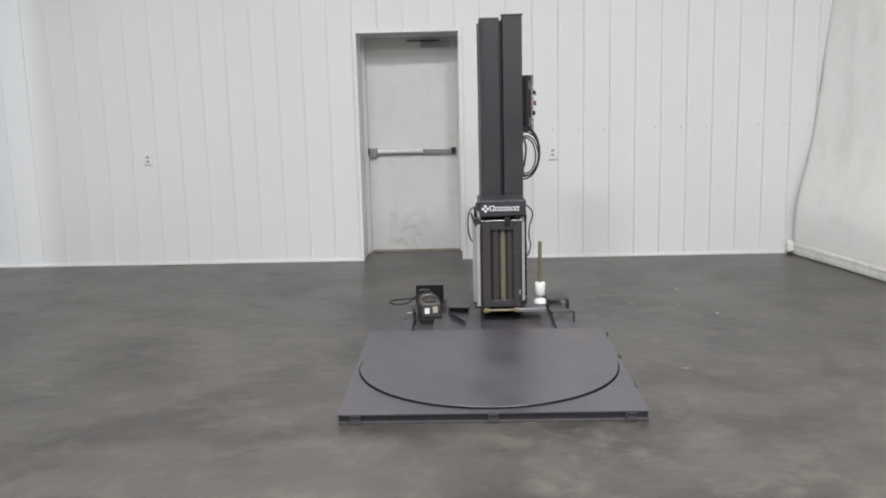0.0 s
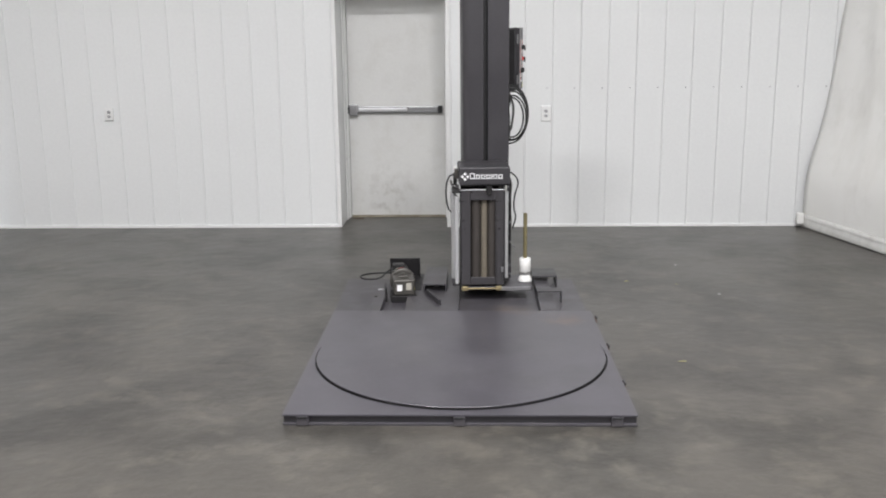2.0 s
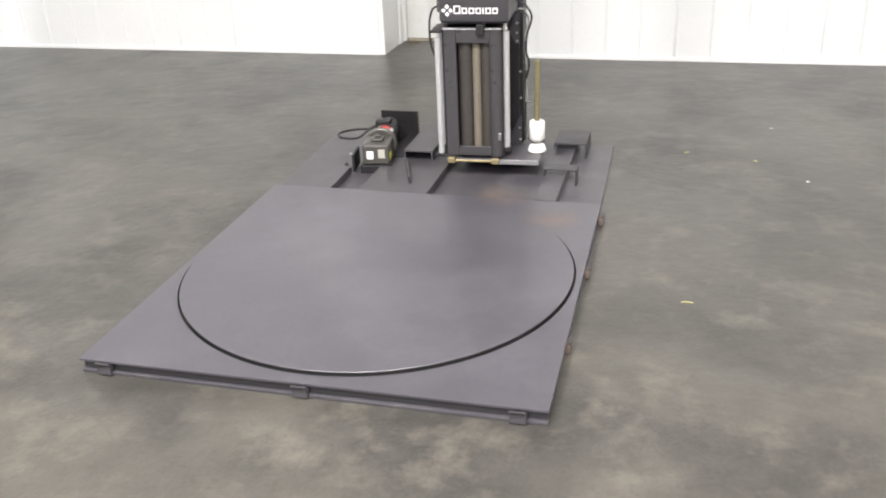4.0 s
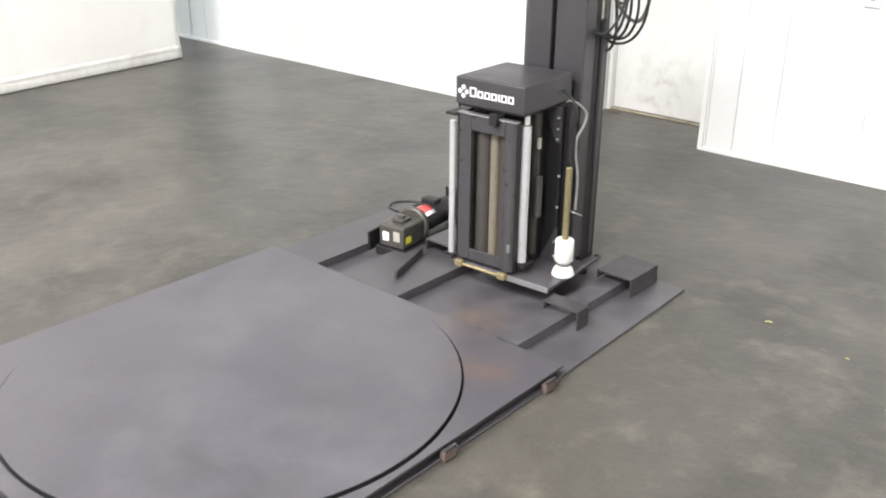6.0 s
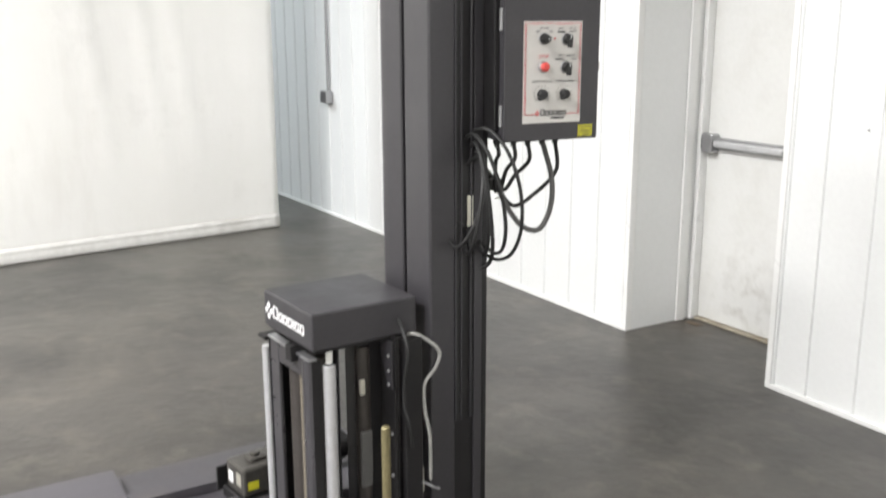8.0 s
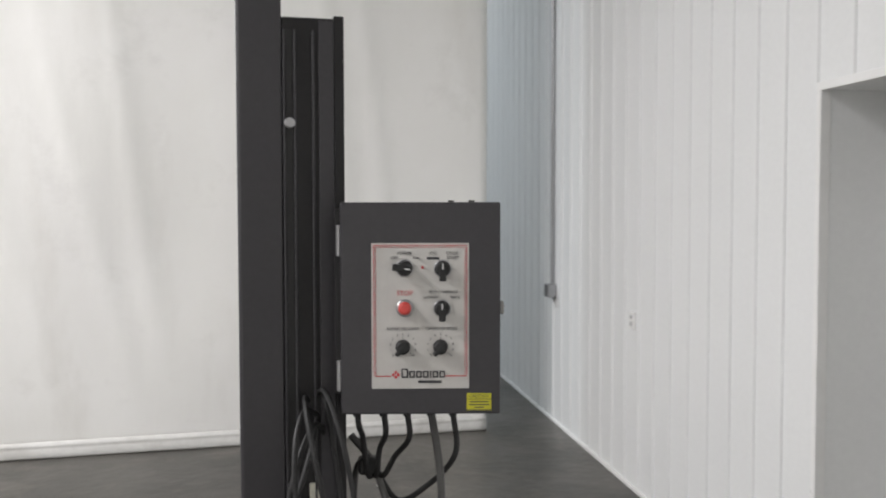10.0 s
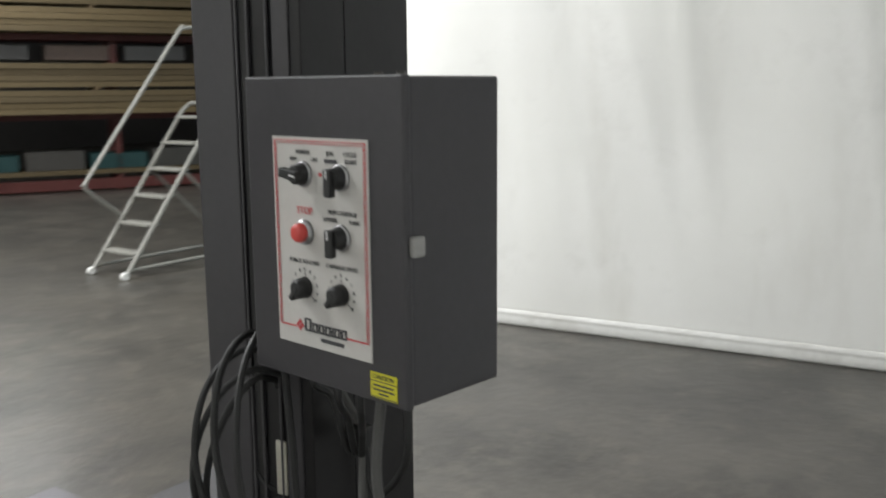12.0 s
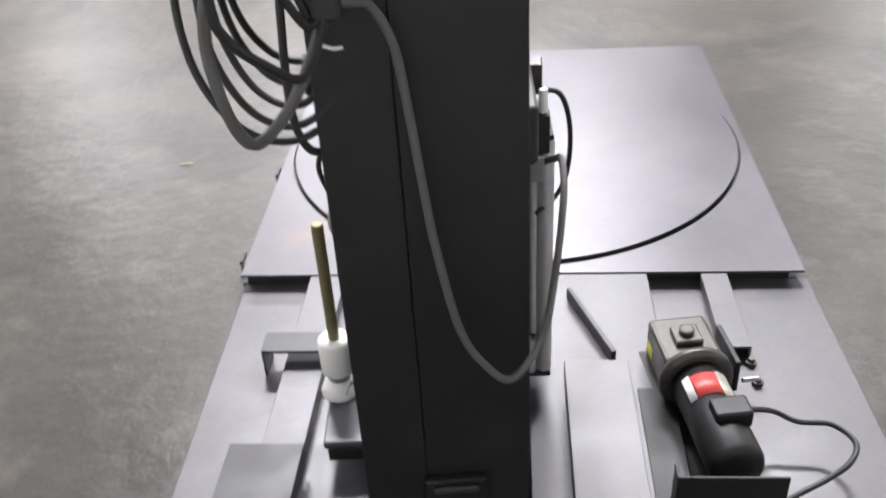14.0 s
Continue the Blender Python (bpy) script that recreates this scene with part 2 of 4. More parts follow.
def link(name, bm, material, parent=None, label="", smooth=False):
    """One mesh object from a bmesh in world metres, with its origin at its middle."""
    if smooth:
        for f in bm.faces:
            f.smooth = len(f.verts) <= 4
    lo = Vector([min(v.co[i] for v in bm.verts) for i in range(3)])
    hi = Vector([max(v.co[i] for v in bm.verts) for i in range(3)])
    mid = (lo + hi) / 2
    bmesh.ops.translate(bm, vec=-mid, verts=bm.verts)
    me = bpy.data.meshes.new(name)
    bm.to_mesh(me)
    bm.free()
    me.materials.append(material)
    return place(name, me, mid, parent, label)


def place(name, me, mid, parent=None, label=""):
    ob = new(name, me)
    ob.location = mid
    PLACE[ob] = Vector(mid)
    if parent:
        ob.parent = parent
        ob.matrix_parent_inverse = Matrix.Translation(-PLACE[parent])
    if label:
        tagged(ob, label=label)
    return ob


def part(name, bm, material, parent, label="", smooth=False):
    return link(name, bm, material, parent, label, smooth)


def root(name, at, label, category, group="", kind=""):
    ob = new(name)
    ob.location = at
    ob.empty_display_size = 0.1
    PLACE[ob] = Vector(at)
    return tagged(ob, label=label, category=category, group=group, kind=kind)


def box(x0, x1, y0, y1, z0, z1, bevel=0.0, m=ID, bm=None):
    b = bmesh.new()
    bmesh.ops.create_cube(b, size=1, matrix=Matrix.Translation(((x0 + x1) / 2, (y0 + y1) / 2, (z0 + z1) / 2))
                          @ Matrix.Diagonal((x1 - x0, y1 - y0, z1 - z0, 1)))
    if bevel:
        bmesh.ops.bevel(b, geom=b.edges[:], offset=bevel, segments=2, affect="EDGES", profile=0.5)
    bmesh.ops.transform(b, matrix=m, verts=b.verts)
    return join(bm, b)


def join(bm, b):
    if bm is None:
        return b
    me = bpy.data.meshes.new("tmp")
    b.to_mesh(me)
    b.free()
    bm.from_mesh(me)
    bpy.data.meshes.remove(me)
    return bm


def lathe(profile, p0, p1, seg=24, m=ID, bm=None):
    """Turned form: profile rows (distance along from p0, radius)."""
    b = bmesh.new()
    p0, p1 = Vector(p0), Vector(p1)
    turn = (p1 - p0).to_track_quat("Z", "Y").to_matrix().to_4x4()
    rings = []
    for d, r in profile:
        rings.append([b.verts.new((r * math.cos(2 * math.pi * i / seg), r * math.sin(2 * math.pi * i / seg), d)) for i in range(seg)])
    for a, c in zip(rings, rings[1:]):
        for i in range(seg):
            b.faces.new((a[i], a[(i + 1) % seg], c[(i + 1) % seg], c[i]))
    b.faces.new(rings[0][::-1])
    b.faces.new(rings[-1])
    bmesh.ops.transform(b, matrix=m @ Matrix.Translation(p0) @ turn, verts=b.verts)
    return join(bm, b)


def rod(p0, p1, r, seg=20, m=ID, bm=None, edge=0.0015):
    d = (Vector(p1) - Vector(p0)).length
    e = min(edge, r / 3, d / 3)
    return lathe([(0, r - e), (e, r), (d - e, r), (d, r - e)], p0, p1, seg, m, bm)


def prism(poly, z0, z1, bevel=0.0, m=ID, bm=None):
    b = bmesh.new()
    lo = [b.verts.new((x, y, z0)) for x, y in poly]
    hi = [b.verts.new((x, y, z1)) for x, y in poly]
    k = len(poly)
    b.faces.new(lo[::-1])
    b.faces.new(hi)
    for i in range(k):
        b.faces.new((lo[i], lo[(i + 1) % k], hi[(i + 1) % k], hi[i]))
    if bevel:
        bmesh.ops.bevel(b, geom=b.edges[:], offset=bevel, segments=2, affect="EDGES", profile=0.5)
    bmesh.ops.recalc_face_normals(b, faces=b.faces)
    bmesh.ops.transform(b, matrix=m, verts=b.verts)
    return join(bm, b)


def smooth_line(points, steps=8):
    pts = [Vector(p) for p in points]
    pts = [2 * pts[0] - pts[1]] + pts + [2 * pts[-1] - pts[-2]]
    out = []
    for a, b, c, d in zip(pts, pts[1:], pts[2:], pts[3:]):
        for i in range(steps):
            t = i / steps
            out.append(0.5 * (2 * b + (c - a) * t + (2 * a - 5 * b + 4 * c - d) * t * t + (3 * b - a - 3 * c + d) * t ** 3))
    return out + [pts[-2]]


def tube(points, r, seg=8, steps=8, m=ID, bm=None, straight=False):
    line = [Vector(p) for p in points] if straight else smooth_line(points, steps)
    b = bmesh.new()
    rings = []
    side = None
    for i, p in enumerate(line):
        way = (line[min(i + 1, len(line) - 1)] - line[max(i - 1, 0)]).normalized()
        if side is None:
            side = way.orthogonal().normalized()
        side = (side - way * side.dot(way)).normalized()
        up = way.cross(side)
        rings.append([b.verts.new(p + r * (math.cos(2 * math.pi * k / seg) * side + math.sin(2 * math.pi * k / seg) * up)) for k in range(seg)])
    for a, c in zip(rings, rings[1:]):
        for k in range(seg):
            b.faces.new((a[k], a[(k + 1) % seg], c[(k + 1) % seg], c[k]))
    b.faces.new(rings[0][::-1])
    b.faces.new(rings[-1])
    bmesh.ops.transform(b, matrix=m, verts=b.verts)
    return join(bm, b)


def writing(name, text, size, m, material, parent, label=""):
    """Flat letters in the built-in font, in the x-z plane of m, centred."""
    cu = bpy.data.curves.new("tmp_text", "FONT")
    cu.body, cu.size, cu.align_x, cu.align_y, cu.extrude = text, size, "CENTER", "CENTER", 0.0003
    ob = new("tmp_text", cu)
    me = bpy.data.meshes.new_from_object(ob.evaluated_get(bpy.context.evaluated_depsgraph_get()))
    bpy.data.objects.remove(ob)
    bm = bmesh.new()
    bm.from_mesh(me)
    bpy.data.meshes.remove(me)
    bmesh.ops.transform(bm, matrix=m @ pose(0, 0, 0, 90), verts=bm.verts)
    return part(name, bm, material, parent, label)


# ---- setting ----
tagged(link("floor", box(-18, 11, -24, 2.9, -0.2, 0), concrete_mat), "stained polished grey concrete warehouse floor", "floor", kind="structure")
WALL_Y, PITCH, RIB0 = 2.2, 0.2350, 1.104
DX0, DX1, DZ = -0.735, 0.203, 2.115
bm = box(-18, DX0, WALL_Y + 0.012, 2.9, 0, 6.5)
box(DX1, 11, WALL_Y + 0.012, 2.9, 0, 6.5, bm=bm)
box(DX0, DX1, WALL_Y + 0.012, 2.9, DZ, 6.5, bm=bm)
wall_north = tagged(link("wall_north", bm, wall_paint), "white painted ribbed steel back wall with a door recess", "wall", kind="structure")
# Unseen ceiling, added white so that it reflects light downwards.
tagged(link("ceiling", box(-18, 11, -24, 2.9, 6.5, 6.7), ceiling_mat), "unseen white ceiling added to bounce light", "ceiling", kind="structure")
# Side and end walls are unseen; added in dark grey to close the room.
tagged(link("wall_east", box(11, 11.2, -24, 2.9, 0, 6.5), far_wall), "unseen dark grey side wall added to close the room", "wall", kind="structure")
tagged(link("wall_west", box(-18.2, -18, -24, 2.9, 0, 6.5), far_wall), "unseen dark grey side wall added to close the room", "wall", kind="structure")
tagged(link("wall_south", box(-18, 11, -24.2, -24, 0, 6.5), far_wall), "unseen dark grey end wall added to close the room", "wall", kind="structure")

# trims round the recess and along the floor
trim = tagged(link("trim", box(DX0 - 0.028, DX0 + 0.003, WALL_Y - 0.012, WALL_Y + 0.03, 0, DZ + 0.03, 0.003), trim_paint), "white steel corner trim of the door recess", "trim", kind="structure")
part("trim_side", box(DX1 - 0.003, DX1 + 0.028, WALL_Y - 0.012, WALL_Y + 0.03, 0, DZ + 0.03, 0.003), trim_paint, trim)
part("trim_head", box(DX0 + 0.003, DX1 - 0.003, WALL_Y - 0.012, WALL_Y + 0.03, DZ - 0.003, DZ + 0.03, 0.003), trim_paint, trim)
base_l = tagged(link("baseboard", box(-9, DX0 - 0.028, WALL_Y - 0.014, WALL_Y + 0.01, 0, 0.022, 0.002), trim_paint), "thin white floor flashing along the ribbed wall", "baseboard", kind="structure")
part("flashing", box(DX1 + 0.028, 6, WALL_Y - 0.014, WALL_Y + 0.01, 0, 0.022, 0.002), trim_paint, base_l)

# the door at the back of the recess
DY = 2.70
door = tagged(link("door_1", box(DX0 + 0.03, DX1 - 0.03, DY, DY + 0.045, 0.015, DZ - 0.03, 0.003), door_paint), "closed off-white steel exit door, scuffed near the floor", "door", kind="structure")
part("door_frame", box(DX0, DX0 + 0.028, DY - 0.05, DY + 0.06, 0, DZ, 0.003), trim_paint, door)
part("door_frame", box(DX1 - 0.028, DX1, DY - 0.05, DY + 0.06, 0, DZ, 0.003), trim_paint, door)
part("door_frame", box(DX0 + 0.028, DX1 - 0.028, DY - 0.05, DY + 0.06, DZ - 0.028, DZ, 0.003), trim_paint, door)
part("door_stop", box(DX0 + 0.003, DX0 + 0.016, DY - 0.15, DY - 0.09, 0, DZ, 0.003), trim_paint, door)
bar = part("panic_bar", box(-0.66, 0.13, DY - 0.03, DY - 0.002, 0.965, 1.025, 0.006), steel, door, "grey steel panic bar across the door")
part("push_pad", box(-0.615, -0.17, DY - 0.062, DY - 0.026, 0.978, 1.012, 0.008), roller_white, bar, "brushed push pad")
part("bar_housing", box(-0.155, 0.11, DY - 0.05, DY - 0.026, 0.968, 1.022, 0.006), steel, bar)
part("latch_case", box(-0.695, -0.62, DY - 0.065, DY - 0.001, 0.945, 1.045, 0.008), steel, bar)
part("end_cap", box(0.112, 0.15, DY - 0.052, DY - 0.001, 0.962, 1.028, 0.006), rubber, bar, "black end cap")
part("end_cap", box(-0.712, -0.697, DY - 0.05, DY - 0.001, 0.962, 1.028, 0.004), rubber, bar, "black end cap")
closer = part("door_closer", box(-0.17, 0.11, DY - 0.06, DY - 0.002, 1.99, 2.045, 0.008), steel, door, "grey steel door closer")
part("closer_arm", box(-0.30, 0.02, DY - 0.075, DY - 0.062, 2.045, 2.06, 0.002), cast_iron, closer)
part("threshold", box(DX0 + 0.03, DX1 - 0.03, DY - 0.03, DY + 0.05, 0.0, 0.012, 0.002), tan_dirt, door, "dusty tan threshold strip")


# outlets and conduit on the back wall
def outlet(x, z, w, h):
    ob = tagged(link("wall_outlet", box(x - w / 2, x + w / 2, WALL_Y - 0.018, WALL_Y + 0.012, z - h / 2, z + h / 2, 0.004), trim_paint), "small white electrical outlet box on the ribbed wall", "outlet", "wall outlets")
    for dz in (-0.02, 0.02):
        part("socket", box(x - 0.014, x + 0.014, WALL_Y - 0.021, WALL_Y - 0.017, z + dz - 0.012, z + dz + 0.012, 0.002), steel, ob)


outlet(-2.733, 1.009, 0.075, 0.105)
outlet(1.055, 0.99, 0.08, 0.13)
conduit = tagged(link("conduit", rod((-4.5, WALL_Y - 0.02, 1.04), (-4.5, WALL_Y - 0.02, 5.5), 0.013), steel), "thin grey steel conduit running down the wall to a box", "conduit")
part("junction_box", box(-4.56, -4.44, WALL_Y - 0.07, WALL_Y - 0.006, 0.98, 1.08, 0.006), steel, conduit)


# curtains: folds hang from a rail, with a weighted hem on the floor
def curtain(name, p0, p1, height, lean, seed, label, drop=0.112):
    r = random.Random(seed)
    waves = [(r.uniform(1.2, 7.5), r.uniform(0, 6.28), r.uniform(0.002, 0.006)) for _ in range(7)]
    tilts = [r.uniform(-0.25, 0.25) for _ in waves]
    a, b = Vector((*p0, 0)), Vector((*p1, 0))
    way = (b - a).normalized()
    out = Vector((way.y, -way.x, 0))
    length = (b - a).length
    nu, nv = int(length / 0.06), 44
    bm = bmesh.new()
    rows = []
    for j in range(nv + 1):
        z = drop - 0.02 + (height - drop + 0.02) * (j / nv) ** 1.25
        row = []
        for i in range(nu + 1):
            u = length * i / nu
            fall = 0.04 + 0.96 * min(1, max(0, z - 0.1) / 1.3)
            d = fall * sum(h * math.sin(f * (u + t * z) + ph) for (f, ph, h), t in zip(waves, tilts))
            crease = noise.noise(Vector((u * 2.2 + 0.35 * z, z * 0.25, seed * 3.1)))
            d += fall * (0.03 * noise.noise(Vector((u * 1.3 + 0.5 * z, z * 0.8, seed * 1.7))) + 0.11 * max(0, 0.16 - abs(crease)))
            row.append(bm.verts.new(a + way * u + out * (d + lean(u, z)) + Vector((0, 0, z))))
        rows.append(row)
    for r0, r1 in zip(rows, rows[1:]):
        for i in range(nu):
            bm.faces.new((r0[i], r0[i + 1], r1[i + 1], r1[i])).smooth = True
    ob = link(name, bm, curtain_mat)
    sol = ob.modifiers.new("thickness", "SOLIDIFY")
    sol.thickness = 0.004
    tagged(ob, label, "curtain")
    bm = bmesh.new()
    prof = [(0.010, 0.0), (0.015, 0.012), (0.015, 0.04), (0.012, 0.06), (0.009, 0.078), (0.011, 0.082), (0.009, 0.086), (0.008, drop), (-0.008, drop), (-0.012, 0.05), (-0.008, 0.0)]
    rings = []
    for i in range(nu + 1):
        u = length * i / nu
        rings.append([bm.verts.new(a + way * u + out * (d + lean(u, 0.1)) + Vector((0, 0, z + 0.002))) for d, z in prof])
    k = len(prof)
    for r0, r1 in zip(rings, rings[1:]):
        for i in range(k):
            bm.faces.new((r0[i], r0[(i + 1) % k], r1[(i + 1) % k], r1[i])).smooth = True
    bm.faces.new(rings[0])
    bm.faces.new(rings[-1][::-1])
    bmesh.ops.recalc_face_normals(bm, faces=bm.faces)
    part("hem", bm, hem_mat, ob, "weighted white hem with a pipe sewn in")
    rail = [a + way * u + out * lean(u, height) + Vector((0, 0, height + 0.02)) for u in (-0.2, length + 0.2)]
    part("rail", rod(rail[0], rail[1], 0.025), steel, ob, "steel hanging rail")
    return ob


left_curtain = curtain("curtain", (-3.585, -4.66), (-4.315, 1.62), 4.6, lambda u, z: -0.02 * math.sin(math.pi * u / 6.3), 5, "white vinyl curtain wall hanging to the floor with soft folds")
part("caster_foot", lathe([(0, 0.03), (0.01, 0.034), (0.05, 0.034), (0.06, 0.03)], (-3.57, -4.68, 0.03), (-3.51, -4.68, 0.03), 14), plastic_white, left_curtain)
right_curtain = curtain("curtain", (3.29, 2.16), (4.98, -4.9), 4.8,
                        lambda u, z: -(0.145 * z - 0.010 * z * z) * (1 - 0.5 * min(1, u / 6)) + 0.06 * math.exp(-((z - 0.45) / 0.35) ** 2), 9,
                        "white vinyl curtain wall leaning away at the top")
part("caster_foot", box(3.22, 3.28, 2.11, 2.15, 0.03, 0.13, 0.01), plastic_white, right_curtain)

# ---- the stretch wrapping machine ----
wrapper = root("stretch_wrapper", (0.36, -0.9, 0), "dark grey steel turntable pallet stretch wrapper on a concrete floor", "machine")

# turntable deck with a round opening, and the disc in it
CX, CY, RD, TOP = 0.371, -1.330, 0.733, 0.052
FL, FR, RR, RL = (-0.391, -2.125), (1.140, -2.120), (1.128, -0.562), (-0.394, -0.556)


def deck_mesh():
    bm = bmesh.new()
    edge = [FL, FR, RR, RL]
    seg = 96
    per = []
    for k in range(4):
        (x0, y0), (x1, y1) = edge[k], edge[(k + 1) % 4]
        for i in range(seg // 4):
            t = i / (seg // 4)
            per.append((x0 + (x1 - x0) * t, y0 + (y1 - y0) * t))
    ring = []
    for x, y in per:
        ang = math.atan2(y - CY, x - CX)
        ring.append((CX + (RD + 0.009) * math.cos(ang), CY + (RD + 0.009) * math.sin(ang)))
    layers = []
    for z in (TOP, TOP - 0.007):
        layers.append(([bm.verts.new((*p, z)) for p in per], [bm.verts.new((*p, z)) for p in ring]))
    (o, i_), (o2, i2) = layers
    n_ = len(per)
    for k in range(n_):
        j = (k + 1) % n_
        bm.faces.new((o[k], o[j], i_[j], i_[k]))
        bm.faces.new((o2[k], i2[k], i2[j], o2[j]))
        bm.faces.new((o[k], o2[k], o2[j], o[j]))
        bm.faces.new((i_[k], i_[j], i2[j], i2[k]))
    bmesh.ops.recalc_face_normals(bm, faces=bm.faces)
    return bm


deck = part("deck", deck_mesh(), deck_paint, wrapper, "worn grey steel deck plate round the turntable")
disc = part("turntable", lathe([(0, RD - 0.004), (0.004, RD), (0.0055, RD), (0.0065, RD - 0.001)], (CX, CY, TOP + 0.0035), (CX, CY, 1), 128), deck_paint, wrapper, "round grey steel turntable disc, slightly proud of the deck")
# The shaded edge below the disc is put in as a black ring.
part("rim_shade", lathe([(0, RD - 0.002), (0.018, RD - 0.002)], (CX, CY, TOP - 0.0148), (CX, CY, 1), 128), rubber, disc, "black rim under the disc, edge shade put into its colour")
# Black block under the deck puts the gap's shade into its colour.
part("underdeck_shade", box(FL[0] + 0.03, RR[0] - 0.012, FL[1] + 0.03, RR[1] - 0.014, 0.0, TOP - 0.0155), rubber, wrapper)
part("front_channel", box(FL[0] + 0.002, FR[0] - 0.002, FL[1] + 0.004, FL[1] + 0.028, 0.0, 0.012, 0.002), plate_paint, wrapper, "grey steel lower lip along the front edge")
part("front_web", box(FL[0] + 0.004, FR[0] - 0.004, FL[1] + 0.018, FL[1] + 0.029, 0.012, TOP - 0.0075), paint, wrapper)
part("side_channel", box(FR[0] - 0.03, FR[0] - 0.006, FL[1] + 0.03, RR[1] - 0.02, 0.0, 0.012, 0.002), plate_paint, wrapper)
part("side_channel", box(FL[0] + 0.006, FL[0] + 0.028, FL[1] + 0.03, RR[1] - 0.02, 0.0, 0.012, 0.002), plate_paint, wrapper)
for x in (-0.302, 0.377, 1.052):
    b = part("ramp_bracket", box(x - 0.026, x + 0.026, FL[1] - 0.008, FL[1] + 0.012, 0.004, 0.036, 0.003), plate_paint, wrapper, "small welded ramp hook")
    part("hook_lip", box(x - 0.026, x + 0.026, FL[1] - 0.012, FL[1] - 0.004, 0.036, 0.048, 0.002), paint, b)
    part("hook_slot", box(x - 0.018, x + 0.018, FL[1] - 0.0135, FL[1] - 0.0115, 0.039, 0.045), rubber, b)
for y in (-1.70, -1.16, -0.66):
    b = part("ramp_bracket", box(FR[0] - 0.012, FR[0] + 0.010, y - 0.026, y + 0.026, 0.004, 0.036, 0.003), rust, wrapper, "small welded ramp hook, dusty yellow")
    part("hook_lip", box(FR[0] + 0.002, FR[0] + 0.012, y - 0.026, y + 0.026, 0.036, 0.047, 0.002), paint, b)

# lower plate behind the deck, and the raised channels on it
part("lower_plate", prism([(-0.412, -0.5775), (1.124, -0.5775), (1.104, 0.335), (-0.428, 0.345)], 0, 0.011, 0.002), plate_paint, wrapper, "low scuffed steel base plate")
part("raised_plate", box(0.02, 0.345, -0.553, 0.33, 0.0125, 0.05, 0.002), plate_paint, wrapper)


def channel(x0, x1, y0, y1, z0, z1, t=0.006, m=ID):
    """Inverted U, open at both ends."""
    return prism([(x0, z0), (x0, z1), (x1, z1), (x1, z0), (x1 - t, z0), (x1 - t, z1 - t), (x0 + t, z1 - t), (x0 + t, z0)], -y1, -y0, 0.0012, m @ Matrix(((1, 0, 0, 0), (0, 0, -1, 0), (0, 1, 0, 0), (0, 0, 0, 1))))


part("fork_channel", channel(0.117, 0.262, -0.14, 0.31, 0.0515, 0.104), plate_paint, wrapper, "open-ended steel fork channel")
part("side_strip", channel(-0.191, -0.122, -0.553, -0.25, 0.0125, 0.048), plate_paint, wrapper)
part("side_strip", channel(0.835, 0.93, -0.553, 0.31, 0.0125, 0.052), plate_paint, wrapper)
part("fork_channel", channel(0.825, 0.985, 0.11, 0.318, 0.0535, 0.09), paint, wrapper, "steel fork channel cover")
part("channel_side", box(0.980, 0.986, 0.11, 0.318, 0.0125, 0.0525, 0.001), paint, wrapper)
part("u_bracket", channel(0.83, 0.985, -0.265, -0.192, 0.0535, 0.09), paint, wrapper, "small steel U bracket")
part("bracket_leg", box(0.979, 0.985, -0.265, -0.192, 0.0125, 0.0525, 0.001), paint, wrapper)
gus = Matrix.Translation((0.188, -0.32, 0)) @ pose(0, 0, 0, 0, 0, math.degrees(math.atan2(0.25, -0.09)) - 90)
part("gusset", box(-0.006, 0.006, -0.135, 0.135, 0.0515, 0.085, 0.002, gus), paint, wrapper)
# mast
SEAM = 0.045
MM = Matrix.Translation((0.500, 0.240, 0)) @ pose(0, 0, 0, 0, 0, 6.0)
mast = part("mast", box(-0.132, 0.1505, -0.0135, 0.0885, 0.02, 2.055, 0.002, MM), paint_dark, wrapper, "tall dark grey steel mast channel")
part("mast_foot", box(-0.18, 0.19, -0.06, 0.125, 0.0115, 0.02, 0.002, MM), plate_paint, wrapper, "bolted mast foot plate")
for x, y in ((-0.165, 0.11), (0.175, 0.11), (0.175, -0.045)):
    part("bolt", lathe([(0, 0.012), (0.008, 0.012), (0.009, 0.01)], (x, y, 0.0205), (x, y, 1), 6, MM), cast_iron, mast)
part("back_sheet", box(-0.138, SEAM - 0.0008, 0.089, 0.109, 0.021, 2.06, 0.002, MM), paint_dark, mast, "flat dark back sheet")
part("back_sheet", box(SEAM + 0.0008, 0.154, 0.089, 0.109, 0.021, 2.06, 0.002, MM), paint_dark, mast, "flat dark back sheet")
part("side_flange", box(0.151, 0.156, 0.058, 0.0885, 0.021, 2.05, 0.002, MM), paint, mast)
part("left_sheet", box(-0.138, -0.133, -0.012, 0.0885, 0.021, 2.05, 0.001, MM), paint, mast)
right_col = part("front_column", prism([(0.021, -0.014), (0.021, -0.088), (0.151, -0.101), (0.156, -0.096), (0.156, -0.014)], 0.06, 2.10, 0.003, MM), paint, mast, "grey steel front column with a chamfered edge")
part("cap_plate", prism([(0.014, -0.01), (0.014, -0.095), (0.156, -0.108), (0.163, -0.101), (0.163, -0.01)], 2.1003, 2.109, 0.002, MM), paint, right_col)
poly = [(-0.138, -0.014), (-0.138, -0.04)] + [(-0.086 - 0.052 * math.cos(a * math.pi / 16), -0.04 - 0.043 * math.sin(a * math.pi / 16)) for a in range(1, 8)] + [(-0.08, -0.083), (-0.007, -0.083), (-0.003, -0.079), (-0.003, -0.014)]
